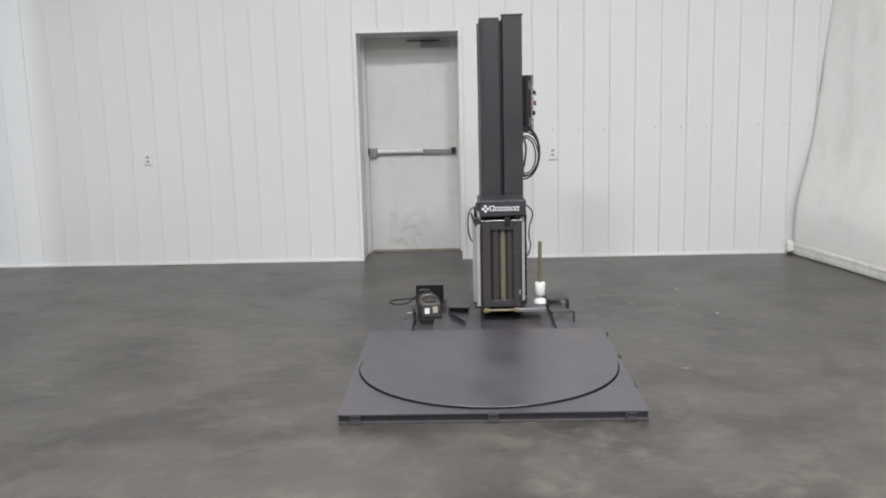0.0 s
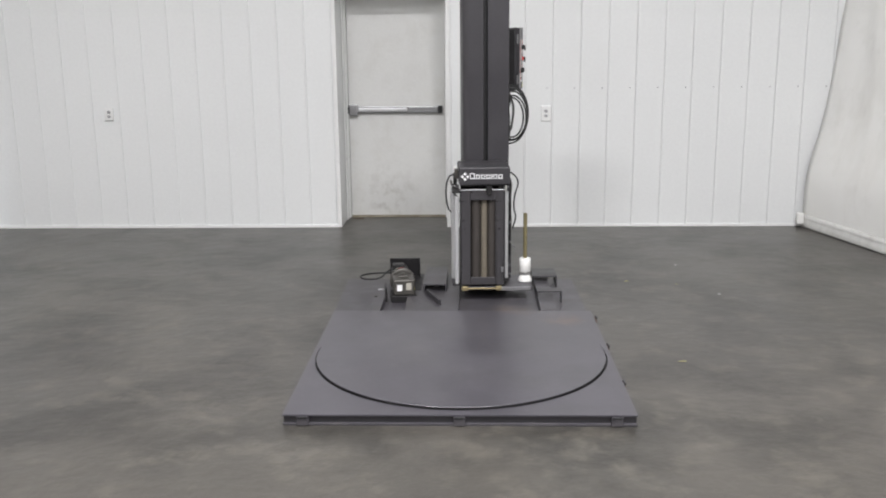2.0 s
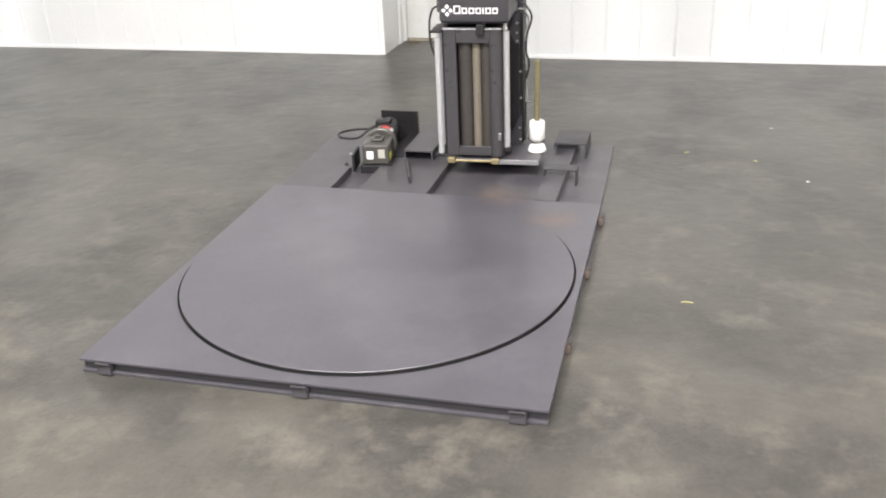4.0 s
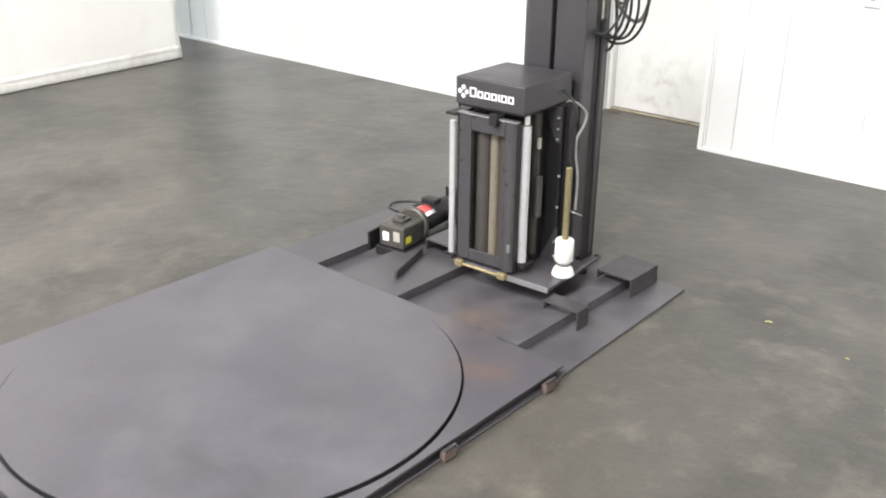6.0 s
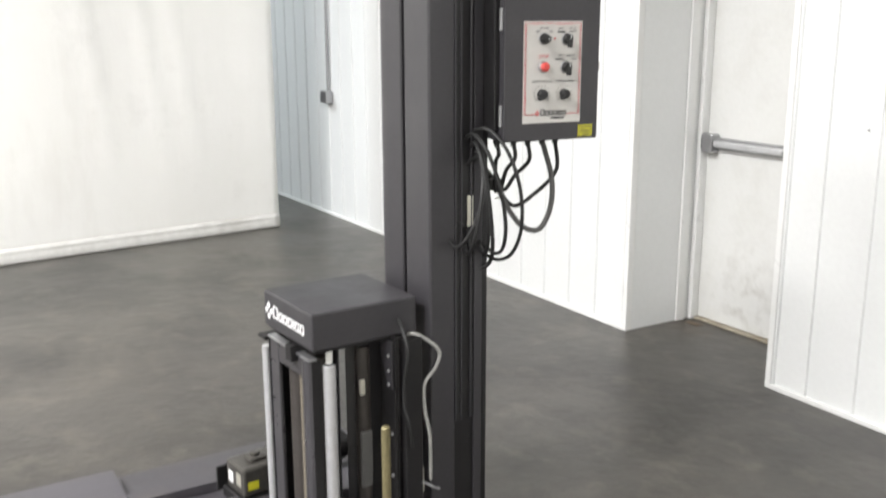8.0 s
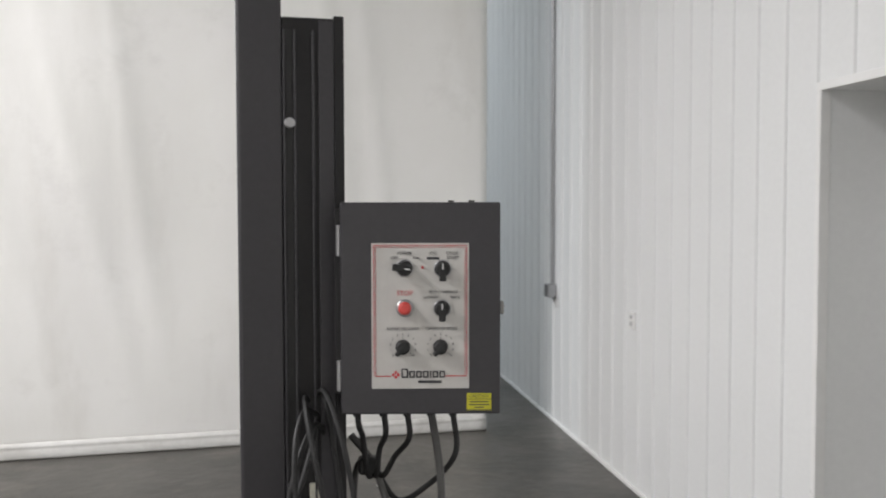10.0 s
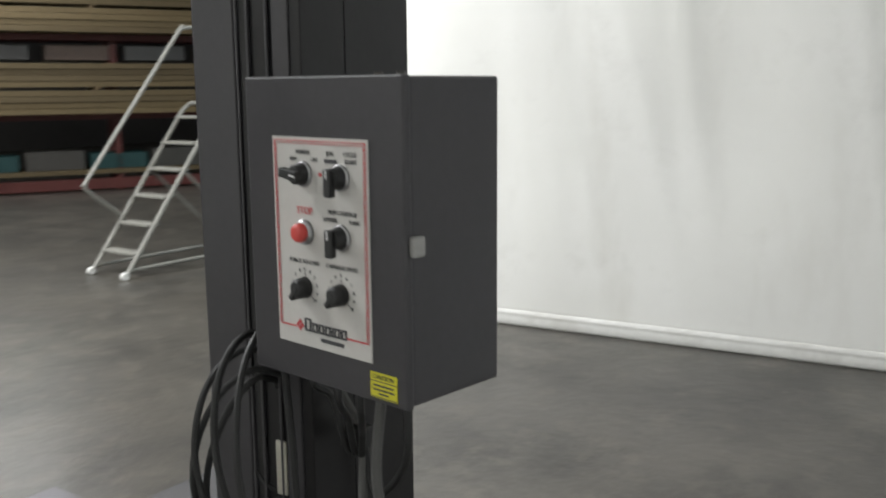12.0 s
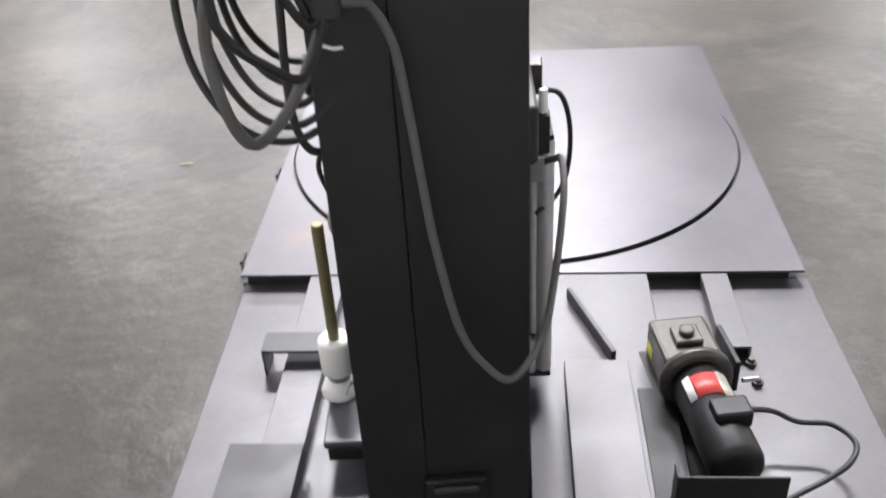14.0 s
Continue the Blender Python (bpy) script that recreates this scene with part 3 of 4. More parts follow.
left_col = part("front_column", prism(poly, 0.06, 2.088, 0.0, MM), paint, mast, "round-nosed grey steel front cover")
# Black fill between the columns stands for the shade in the gap.
part("chain_slot_shade", box(-0.0015, 0.0195, -0.045, -0.014, 0.06, 2.07, 0, MM), rubber, mast, "black fill for the shade in the chain slot")
# No recess is cut; a black strip gives the slot its shade.
part("cable_slot_shade", box(0.1506, 0.1525, -0.006, 0.008, 0.45, 2.03, 0, MM), rubber, mast, "black strip for the shade in the cable slot")
for y in (-0.012, 0.009, 0.045):
    part("slot_ridge", box(0.1506, 0.157, y, y + 0.005, 0.45, 2.03, 0.0015, MM), paint, mast)
part("bolt", lathe([(0, 0.011), (0.006, 0.011), (0.008, 0.008)], (0.1526, 0.001, 1.848), (1, 0.001, 1.848), 10, MM), steel, mast, "bright bolt head")
part("limit_switch_tag", box(0.1507, 0.156, 0.034, 0.055, 1.04, 1.13, 0.002, MM), silver_label, mast, "pale paper tag")
part("limit_switch", box(0.151, 0.17, 0.03, 0.055, 0.98, 1.035, 0.004, MM), rubber, mast)
part("mast_cover", box(-0.06, 0.05, 0.1095, 0.125, 0.0205, 0.26, 0.004, MM), paint_dark, mast, "small black cover at the mast foot")
part("cover_knob", box(-0.045, 0.035, 0.1255, 0.133, 0.235, 0.248, 0.003, MM), paint, mast)

# film carriage
CM = Matrix.Translation((0.36, -0.215, 0)) @ pose(0, 0, 0, 0, 0, 3.0)
carriage = part("film_carriage", box(0.02, 0.318, 0.235, 0.25, 0.10, 0.75, 0.003, CM), paint_dark, wrapper, "black film carriage on the mast")
housing = part("housing", box(-0.012, 0.302, -0.008, 0.322, 0.752, 0.858, 0.006, CM), paint, carriage, "dark grey steel carriage cover box")
part("cover_lip", box(-0.006, 0.296, 0.0, 0.31, 0.744, 0.7515, 0.002, CM), paint_dark, carriage)


def logo_bars(x0, z, h, m, mat, parent, y, widths, gap, stroke):
    """A row of hollow upright shapes, as wide and high as the maker's mark."""
    x = x0
    for k, w in enumerate(widths):
        hh = h if k == 0 else h * 0.74
        if w < 3 * stroke:
            bm = box(x, x + w, y - 0.0012, y, z, z + hh, 0, m)
        else:
            bm = box(x, x + stroke, y - 0.0012, y, z, z + hh, 0, m)
            box(x + w - stroke, x + w, y - 0.0012, y, z, z + hh, 0, m, bm)
            box(x + stroke, x + w - stroke, y - 0.0012, y, z, z + stroke, 0, m, bm)
            box(x + stroke, x + w - stroke, y - 0.0012, y, z + hh - stroke, z + hh, 0, m, bm)
        part("logo_shape", bm, mat, parent)
        x += w + gap


LETTER = (0.030, 0.025, 0.025, 0.024, 0.007, 0.025, 0.024)
logo_bars(0.055, 0.788, 0.036, CM, print_white, housing, -0.0083, LETTER, 0.0065, 0.0052)
for dx, dz in ((0, 0.016), (0.016, 0), (0, -0.016), (-0.016, 0)):
    dm = CM @ Matrix.Translation((0.025 + dx, -0.0083, 0.803 + dz)) @ pose(0, 0, 0, 0, 45, 0)
    part("logo_diamond", box(-0.0075, 0.0075, -0.0012, 0, -0.0075, 0.0075, 0, dm), print_white, housing)

# film unit in front: an open frame with rollers behind it
unit = part("roller_frame", box(0.0, 0.058, 0.0, 0.012, 0.118, 0.715, 0.003, CM), frame_paint, carriage, "dark steel frame with rollers behind it")
stile = [(0.212, 0.004)] + [(0.212 + 0.054 * i / 8, 0.004 - 0.013 * math.sin(math.pi * i / 8) ** 0.7) for i in range(1, 8)] + [(0.266, 0.004), (0.266, 0.010), (0.212, 0.010)]
part("frame_stile", prism(stile, 0.118, 0.715, 0.0, CM), frame_paint, unit, "bowed glossy grey film guard")
# The glint low on the bowed guard is added as a bright piece.
part("stile_glint", box(0.248, 0.262, -0.014, -0.006, 0.20, 0.235, 0.003, CM), steel, unit, "bright piece standing for the glint on the guard")
part("frame_flange", box(0.2665, 0.272, 0.002, 0.03, 0.118, 0.715, 0.002, CM), paint_dark, unit)
part("frame_flange", box(-0.006, -0.0005, -0.002, 0.075, 0.118, 0.715, 0.002, CM), paint_dark, unit)
part("frame_rail", box(0.0585, 0.2135, 0.0, 0.012, 0.655, 0.715, 0.003, CM), frame_paint, unit)
part("frame_rail", box(0.0585, 0.2135, 0.0, 0.012, 0.118, 0.165, 0.003, CM), frame_paint, unit)
part("top_edge", box(-0.004, 0.270, -0.006, 0.02, 0.7155, 0.722, 0.002, CM), steel, unit, "bright steel top edge")
part("top_bracket", box(0.155, 0.190, -0.022, 0.03, 0.695, 0.742, 0.003, CM), paint_dark, unit)
part("film_roller", rod((0.092, 0.052, 0.14), (0.092, 0.052, 0.70), 0.033, 28, CM), smoked, unit, "dark rubber film roller")
part("film_roller", rod((0.196, 0.052, 0.14), (0.196, 0.052, 0.70), 0.031, 28, CM), smoked, unit, "dark rubber film roller")
part("centre_roller", rod((0.145, 0.045, 0.14), (0.145, 0.045, 0.69), 0.020, 24, CM), olive, unit, "olive brown centre roller")
part("back_panel", box(0.0, 0.2415, 0.095, 0.101, 0.118, 0.74, 0.002, CM), paint_dark, unit)
part("guide_roller", rod((-0.028, 0.0, 0.128), (-0.028, 0.0, 0.68), 0.0135, 20, CM), roller_white, carriage, "pale aluminium guide roller")
part("guide_roller", rod((-0.042, 0.13, 0.13), (-0.042, 0.13, 0.70), 0.017, 20, CM), roller_white, carriage, "pale aluminium guide roller")
part("guide_roller", rod((0.278, 0.052, 0.150), (0.278, 0.052, 0.70), 0.0185, 20, CM), roller_white, carriage, "pale aluminium guide roller")
part("roller_pin", rod((0.278, 0.052, 0.705), (0.278, 0.052, 0.742), 0.010, 14, CM), plastic_white, carriage, "white pin above the roller")
part("roller_bracket", box(0.2725, 0.302, 0.03, 0.11, 0.130, 0.148, 0.003, CM), paint_dark, carriage)
part("roller_bracket", box(-0.056, -0.007, -0.014, 0.145, 0.1145, 0.126, 0.003, CM), paint_dark, carriage)
part("roller_bracket", box(-0.056, -0.007, -0.014, 0.145, 0.702, 0.714, 0.003, CM), paint_dark, carriage)
part("rear_roller", rod((0.24, 0.175, 0.14), (0.24, 0.175, 0.72), 0.022, 20, CM), smoked, carriage)
for z0, z1 in ((0.30, 0.47), (0.585, 0.63)):
    part("drive_cover", box(0.262, 0.276, 0.15, 0.185 if z0 < 0.5 else 0.165, z0, z1, 0.003, CM), silver_label if z0 > 0.5 else cable_grey, carriage)
part("side_bracket", prism([(0.255, 0.742), (0.255, 0.70), (0.30, 0.60), (0.318, 0.60), (0.318, 0.742)], -0.232, -0.226, 0, CM @ Matrix(((1, 0, 0, 0), (0, 0, -1, 0), (0, 1, 0, 0), (0, 0, 0, 1)))), paint, carriage)
part("side_plate", box(0.244, 0.249, 0.155, 0.233, 0.101, 0.742, 0.001, CM), paint_dark, carriage, "black side plate behind the rollers")
part("tray_gusset", prism([(0.255, 0.102), (0.255, 0.115), (0.322, 0.25), (0.330, 0.25), (0.330, 0.102)], -0.2285, -0.2235, 0, CM @ Matrix(((1, 0, 0, 0), (0, 0, -1, 0), (0, 1, 0, 0), (0, 0, 0, 1)))), paint, carriage, "sloping steel gusset above the tray")
for bx, bz in ((0.309, 0.70), (0.309, 0.655), (0.309, 0.615), (0.325, 0.47), (0.325, 0.34), (0.32, 0.19), (0.322, 0.13)):
    part("bolt", lathe([(0, 0.006), (0.004, 0.0055), (0.005, 0.004)], (bx, 0.2225, bz), (bx, -1, bz), 8, CM), steel, carriage)
tray = part("tray", box(0.0, 0.438, 0.004, 0.312, 0.082, 0.1, 0.004, CM), plate_paint, carriage, "black steel film roll tray")
# Bright steel puts the light caught by the front edge into the colour.
part("tray_lip", box(0.246, 0.438, -0.002, 0.0035, 0.078, 0.101, 0.002, CM), steel, tray, "bright front lip, its lit edge put into the colour")
part("tray_skirt", box(0.03, 0.43, 0.29, 0.315, 0.05, 0.0815, 0.003, CM), paint_dark, tray)
part("pivot_rod", rod((0.0, -0.014, 0.096), (0.235, -0.014, 0.096), 0.006, 12, CM), brass_zinc, carriage, "yellow zinc pivot rod")
for x in (0.022, 0.232):
    part("pivot_block", box(x - 0.018, x + 0.018, -0.026, -0.003, 0.084, 0.112, 0.004, CM), brass_zinc, carriage, "yellow zinc pivot block")
sp = (0.765, -0.046)
part("carriage_post", box(0.300, 0.334, 0.262, 0.32, 0.101, 0.743, 0.003, CM), paint_dark, carriage)
spindle = part("film_spindle", lathe([(0, 0.0125), (0.30, 0.0125), (0.303, 0.010)], (*sp, 0.24), (*sp, 1), 18), rod_olive, carriage, "yellowed zinc spindle rod")
part("spindle_base", lathe([(0, 0.044), (0.006, 0.045), (0.03, 0.036), (0.04, 0.024), (0.058, 0.020)], (*sp, 0.1005), (*sp, 1), 28), plastic_white, spindle, "white plastic flared base", True)
part("spindle_ring", lathe([(0, 0.026), (0.008, 0.026)], (*sp, 0.142), (*sp, 1), 24), steel, spindle)
part("spindle_core", lathe([(0, 0.031), (0.006, 0.037), (0.088, 0.037), (0.094, 0.032), (0.094, 0.014)], (*sp, 0.158), (*sp, 1), 28), plastic_white, spindle, "white plastic core holder", True)
part("cord", tube([(0.63, 0.09, 0.745), (0.662, 0.115, 0.748), (0.684, 0.17, 0.70), (0.682, 0.165, 0.65), (0.675, 0.13, 0.60), (0.678, 0.128, 0.52), (0.684, 0.14, 0.44), (0.68, 0.145, 0.30)], 0.0055), cord_pale, carriage, "looped pale grey cord")
part("cord", tube([(0.325, -0.09, 0.80), (0.285, -0.1, 0.785), (0.266, -0.1, 0.72), (0.268, -0.1, 0.63), (0.288, -0.1, 0.57), (0.33, -0.06, 0.55)], 0.005), rubber, carriage, "looped black cord")
part("cord", tube([(0.65, 0.06, 0.80), (0.70, 0.05, 0.77), (0.722, 0.05, 0.72), (0.70, 0.05, 0.64), (0.696, 0.05, 0.56), (0.708, 0.06, 0.50), (0.69, 0.08, 0.42)], 0.005), rubber, carriage, "looped black cord")
part("limit_box", box(0.318, 0.344, -0.15, -0.11, 0.78, 0.84, 0.003), cast_iron, carriage, "small switch box")
part("switch_box", box(0.648, 0.672, 0.10, 0.128, 0.26, 0.34, 0.003), silver_label, carriage)
part("switch_lever", tube([(0.672, 0.115, 0.30), (0.70, 0.14, 0.285), (0.705, 0.16, 0.275)], 0.003), steel, carriage)

# gear motor beside the mast
GM = Matrix.Translation((-0.010, -0.158, 0.008)) @ pose(0, 0, 0, 0, 0, 8.0)
motor = part("gear_motor", box(-0.066, 0.066, -0.075, 0.075, 0.045, 0.148, 0.010, GM), cast_iron, wrapper, "dark cast iron worm gear motor with a red label")
part("gear_cap", box(-0.032, 0.03, -0.028, 0.034, 0.1485, 0.162, 0.005, GM), cast_iron, motor)
part("filler_plug", lathe([(0, 0.017), (0.010, 0.017), (0.012, 0.013)], (0.0, 0.003, 0.1622), (0.0, 0.003, 1), 12, GM), cast_iron, motor)
part("gear_foot", box(-0.08, 0.08, -0.085, 0.085, 0.0045, 0.0445, 0.004, GM), paint_dark, motor)
part("oil_sticker", box(0.012, 0.045, -0.0765, -0.0752, 0.08, 0.125, 0, GM), silver_label, motor, "pale maker plate")
part("oil_sticker", box(-0.045, -0.012, -0.0765, -0.0752, 0.075, 0.115, 0, GM), print_white, motor, "white sticker")
part("side_sticker", box(0.0662, 0.0672, -0.06, -0.02, 0.07, 0.10, 0, GM), label_yellow, motor, "yellow sticker")
part("flange", lathe([(0, 0.07), (0.004, 0.082), (0.020, 0.082), (0.024, 0.07)], (0, 0.076, 0.102), (0, 1, 0.102), 32, GM), cast_iron, motor, "round motor flange", True)
part("motor_can", lathe([(0, 0.058), (0.245, 0.058), (0.258, 0.053), (0.264, 0.045), (0.266, 0.02)], (0, 0.1, 0.102), (0, 1, 0.102), 36, GM), paint_dark, motor, "black motor can", True)


def band(a0, a1, y0, y1, r):
    """A thin label bent round the motor can."""
    bm = bmesh.new()
    rows = []
    for i in range(13):
        a = a0 + (a1 - a0) * i / 12
        rows.append([bm.verts.new((q * math.sin(a), y, 0.102 + q * math.cos(a))) for q, y in ((r, y0), (r, y1), (r - 0.0008, y1), (r - 0.0008, y0))])
    for p, q in zip(rows, rows[1:]):
        for k in range(4):
            bm.faces.new((p[k], p[(k + 1) % 4], q[(k + 1) % 4], q[k]))
    bm.faces.new(rows[0])
    bm.faces.new(rows[-1][::-1])
    bmesh.ops.recalc_face_normals(bm, faces=bm.faces)
    bmesh.ops.transform(bm, matrix=GM, verts=bm.verts)
    return bm


part("warning_band", band(-0.35, 0.62, 0.135, 0.200, 0.0592), red_label, motor, "red warning label", True)
part("name_plate", band(-0.95, -0.36, 0.130, 0.215, 0.0592), silver_label, motor, "silver name plate", True)
part("name_plate", band(0.63, 0.95, 0.130, 0.200, 0.0592), print_white, motor, "white label strip", True)
part("terminal_box", box(-0.053, 0.024, 0.226, 0.282, 0.135, 0.176, 0.006, GM), paint_dark, motor)
part("motor_bolt", rod((-0.12, 0.06, 0.055), (-0.16, 0.06, 0.055), 0.006, 10, GM), steel, motor)
for x, y in ((-0.188, -0.228), (-0.188, -0.158)):
    part("mount_bolt", lathe([(0, 0.014), (0.010, 0.014), (0.011, 0.009), (0.02, 0.008)], (x, y, 0.0115), (x, y, 1), 6), cast_iron, motor)
part("motor_clip", box(-0.118, -0.106, -0.09, 0.05, 0.0125, 0.10, 0.003, GM), paint_dark, motor)
part("motor_shield", box(-0.132, 0.074, 0.272, 0.279, 0.0165, 0.175, 0.002), paint_dark, wrapper, "black motor guard plate")
part("shield_side", box(0.067, 0.074, 0.236, 0.2715, 0.0545, 0.170, 0.002), paint_dark, wrapper)
part("motor_cord", tube([(-0.085, 0.085, 0.160), (-0.125, 0.060, 0.140), (-0.170, 0.030, 0.105), (-0.218, 0.042, 0.088), (-0.284, 0.050, 0.088), (-0.316, 0.102, 0.09), (-0.292, 0.156, 0.09), (-0.234, 0.200, 0.088), (-0.150, 0.245, 0.08), (-0.120, 0.268, 0.07)], 0.006), rubber, wrapper, "black motor cord in a loop")
part("motor_tray", box(0.0215, 0.098, -0.10, 0.315, 0.0515, 0.054, 0.0008), paint_dark, wrapper, "dark strip beside the motor")
part("motor_tray", box(-0.085, 0.0185, -0.06, 0.318, 0.0115, 0.016, 0.001), paint_dark, wrapper)

# control box: local x along the front, y into the box, z up
BM = Matrix.Translation((0.7565, 0.502, 1.4890)) @ pose(0, 0, 0, 0, 0, 83)
W, H, D = 0.1525, 0.2030, 0.176
cbox = part("control_box", box(-W + 0.002, W - 0.002, 0.013, D, -H + 0.002, H - 0.002, 0.004, BM), paint, wrapper, "grey steel control box with knobs and a stop button")
lid = part("box_door", box(-W, W, 0.0, 0.0125, -H, H, 0.003, BM), paint, cbox, "grey hinged front door")
part("mount_bracket", box(-0.10, 0.0, D, D + 0.03, -0.15, 0.15, 0.003, BM), paint_dark, cbox)
part("mount_bracket", box(-W - 0.014, -W + 0.01, 0.03, 0.10, -0.17, 0.19, 0.003, BM), paint_dark, cbox)
for z in (-0.13, 0.13):
    part("hinge", rod((-W - 0.004, 0.012, z - 0.03), (-W - 0.004, 0.012, z + 0.03), 0.005, 10, BM), steel, lid)
part("latch", box(W - 0.001, W + 0.008, 0.006, 0.028, -0.013, 0.013, 0.004, BM), cord_pale, cbox, "small worn quarter-turn latch")
for x in (0.06, 0.10):
    part("top_bolt", lathe([(0, 0.006), (0.004, 0.006)], (x, 0.05, H), (x, 0.05, H + 1), 8, BM), cast_iron, cbox)
face = part("face_plate", box(-0.0935, 0.0925, -0.0016, -0.0002, -0.153, 0.1255, 0, BM), panel_face, lid, "off-white printed control plate with red border lines")
PL = cbox


def bar_on(x0, x1, z0, z1, mat, y=-0.0018, name="print_bar"):
    part(name, box(x0, x1, y - 0.0006, y, z0, z1, 0, BM), mat, PL)


for inset in (0.004, 0.0075):
    e = 0.0007 if inset > 0.005 else 0.0012
    bar_on(-0.0935 + inset, 0.0925 - inset, 0.1255 - inset - e, 0.1255 - inset, print_red, name="border_line")
    bar_on(-0.0935 + inset, -0.0935 + inset + e, -0.128, 0.1255 - inset - e, print_red, name="border_line")
    bar_on(0.0925 - inset - e, 0.0925 - inset, -0.128, 0.1255 - inset - e, print_red, name="border_line")
bar_on(-0.087, -0.056, -0.130, -0.128, print_red, name="border_line")
bar_on(0.045, 0.087, -0.130, -0.128, print_red, name="border_line")


def text_on(text, x, z, size, mat):
    writing("lettering", text, size, BM @ Matrix.Translation((x, -0.0022, z)), mat, PL)


for text, x, z, s in (("POWER", -0.03, 0.106, 0.008), ("OFF", -0.05, 0.097, 0.008), ("ON", -0.008, 0.097, 0.008), ("JOG", 0.024, 0.106, 0.008),
                      ("CYCLE", 0.06, 0.106, 0.008), ("START", 0.062, 0.097, 0.008), ("FILM CARRIAGE", 0.044, 0.032, 0.0078), ("LOWER", 0.02, 0.022, 0.0078),
                      ("RAISE", 0.066, 0.022, 0.0078), ("FORCE TO LOAD", -0.034, -0.038, 0.0078), ("CARRIAGE SPEED", 0.04, -0.038, 0.0078)):
    text_on(text, x, z, s, print_dark)
text_on("STOP", -0.03, 0.030, 0.013, print_red)
bar_on(0.012, 0.036, 0.094, 0.099, print_dark)
bar_on(-0.005, 0.040, -0.1425, -0.1375, print_dark)
logo_bars(-0.037, -0.132, 0.0175, BM, print_dark, PL, -0.0018, (0.0125, 0.0105, 0.0105, 0.0105, 0.0026, 0.0105, 0.0105), 0.0026, 0.0024)
for dx, dz in ((0, 0.0045), (0.0045, 0), (0, -0.0045), (-0.0045, 0)):
    part("logo_diamond", box(-0.0026, 0.0026, -0.0006, 0, -0.0026, 0.0026, 0, BM @ Matrix.Translation((-0.0475 + dx, -0.0018, -0.126 + dz)) @ pose(0, 0, 0, 0, 45, 0)), print_red, PL)


def selector(x, z, turn):
    k = part("selector_knob", lathe([(0, 0.0155), (0.004, 0.0155), (0.006, 0.0135), (0.016, 0.0125), (0.018, 0.011)], (x, -0.0018, z), (x, -1, z), 24, BM), rubber, PL, "black selector switch with chrome ring", True)
    part("chrome_ring", lathe([(0, 0.0172), (0.003, 0.0172), (0.0045, 0.0158)], (x, -0.0017, z), (x, -1, z), 24, BM), steel, k, "chrome ring", True)
    lever = BM @ Matrix.Translation((x, 0, z)) @ pose(0, 0, 0, 0, turn, 0)
    part("lever", box(-0.0065, 0.0065, -0.026, -0.016, -0.023, 0.012, 0.002, lever), rubber, k)
    part("pointer", box(-0.001, 0.001, -0.0266, -0.0258, -0.0, 0.011, 0, lever), print_white, k)


selector(-0.030, 0.078, 98)
selector(0.042, 0.077, 0)
selector(0.041, 0.001, 0)
k = part("stop_button", lathe([(0, 0.0125), (0.014, 0.0125), (0.017, 0.0105), (0.018, 0.006)], (-0.030, -0.0018, 0.002), (-0.030, -1, 0.002), 24, BM), red_label, PL, "red stop push button", True)
part("chrome_ring", lathe([(0, 0.0165), (0.005, 0.0165), (0.007, 0.0135)], (-0.030, -0.0017, 0.002), (-0.030, -1, 0.002), 24, BM), steel, k, "chrome ring", True)
part("pilot_light", lathe([(0, 0.0028), (0.002, 0.0024)], (0.004, -0.0018, 0.079), (0.004, -1, 0.079), 12, BM), print_red, PL, "tiny red pilot light")
for x, z in ((-0.034, -0.073), (0.038, -0.073)):
    k = part("speed_knob", lathe([(0, 0.0145), (0.010, 0.0135), (0.016, 0.012), (0.018, 0.009)], (x, -0.0018, z), (x, -1, z), 20, BM), rubber, PL, "black numbered dial knob", True)
    lever = BM @ Matrix.Translation((x, 0, z)) @ pose(0, 0, 0, 0, 40, 0)
    part("lever", box(-0.004, 0.004, -0.0205, -0.003, -0.019, 0.004, 0.0015, lever), rubber, k)
    for i in range(11):
        ang = math.radians(-130 + 26 * i)
        text_on(str(i), x + 0.0245 * math.sin(ang), z + 0.0245 * math.cos(ang), 0.0065, print_dark)
        if i % 5 == 0:
            part("tick", box(-0.0005, 0.0005, -0.0006, 0, 0.0165, 0.0195, 0, BM @ Matrix.Translation((x, -0.0018, z)) @ pose(0, 0, 0, 0, math.degrees(ang), 0)), print_dark, PL)
warn = part("warning_label", box(0.088, 0.135, -0.0012, -0.0001, -0.196, -0.163, 0, BM), label_yellow, PL, "yellow caution label with black print")
writing("lettering", "CAUTION", 0.0085, BM @ Matrix.Translation((0.1115, -0.0015, -0.1685)), print_dark, warn)
for z in (-0.1745, -0.195):
    part("print_bar", box(0.088, 0.135, -0.0017, -0.0012, z, z + 0.001, 0, BM), print_dark, warn)
for z, h in ((-0.1805, 0.018), (-0.186, 0.019), (-0.191, 0.009)):
    part("print_bar", box(0.1115 - h, 0.1115 + h, -0.0017, -0.0012, z, z + 0.0022, 0, BM), print_dark, warn)

# cables under the control box
J = (0.596, 0.421, 1.15)
GL = [(-0.128, 0.0), (-0.075, 0.0), (-0.028, 0.0), (0.02, 0.0), (0.064, 0.0)]


def at_box(x, y, z):
    return tuple(BM @ Vector((x, y, z)))


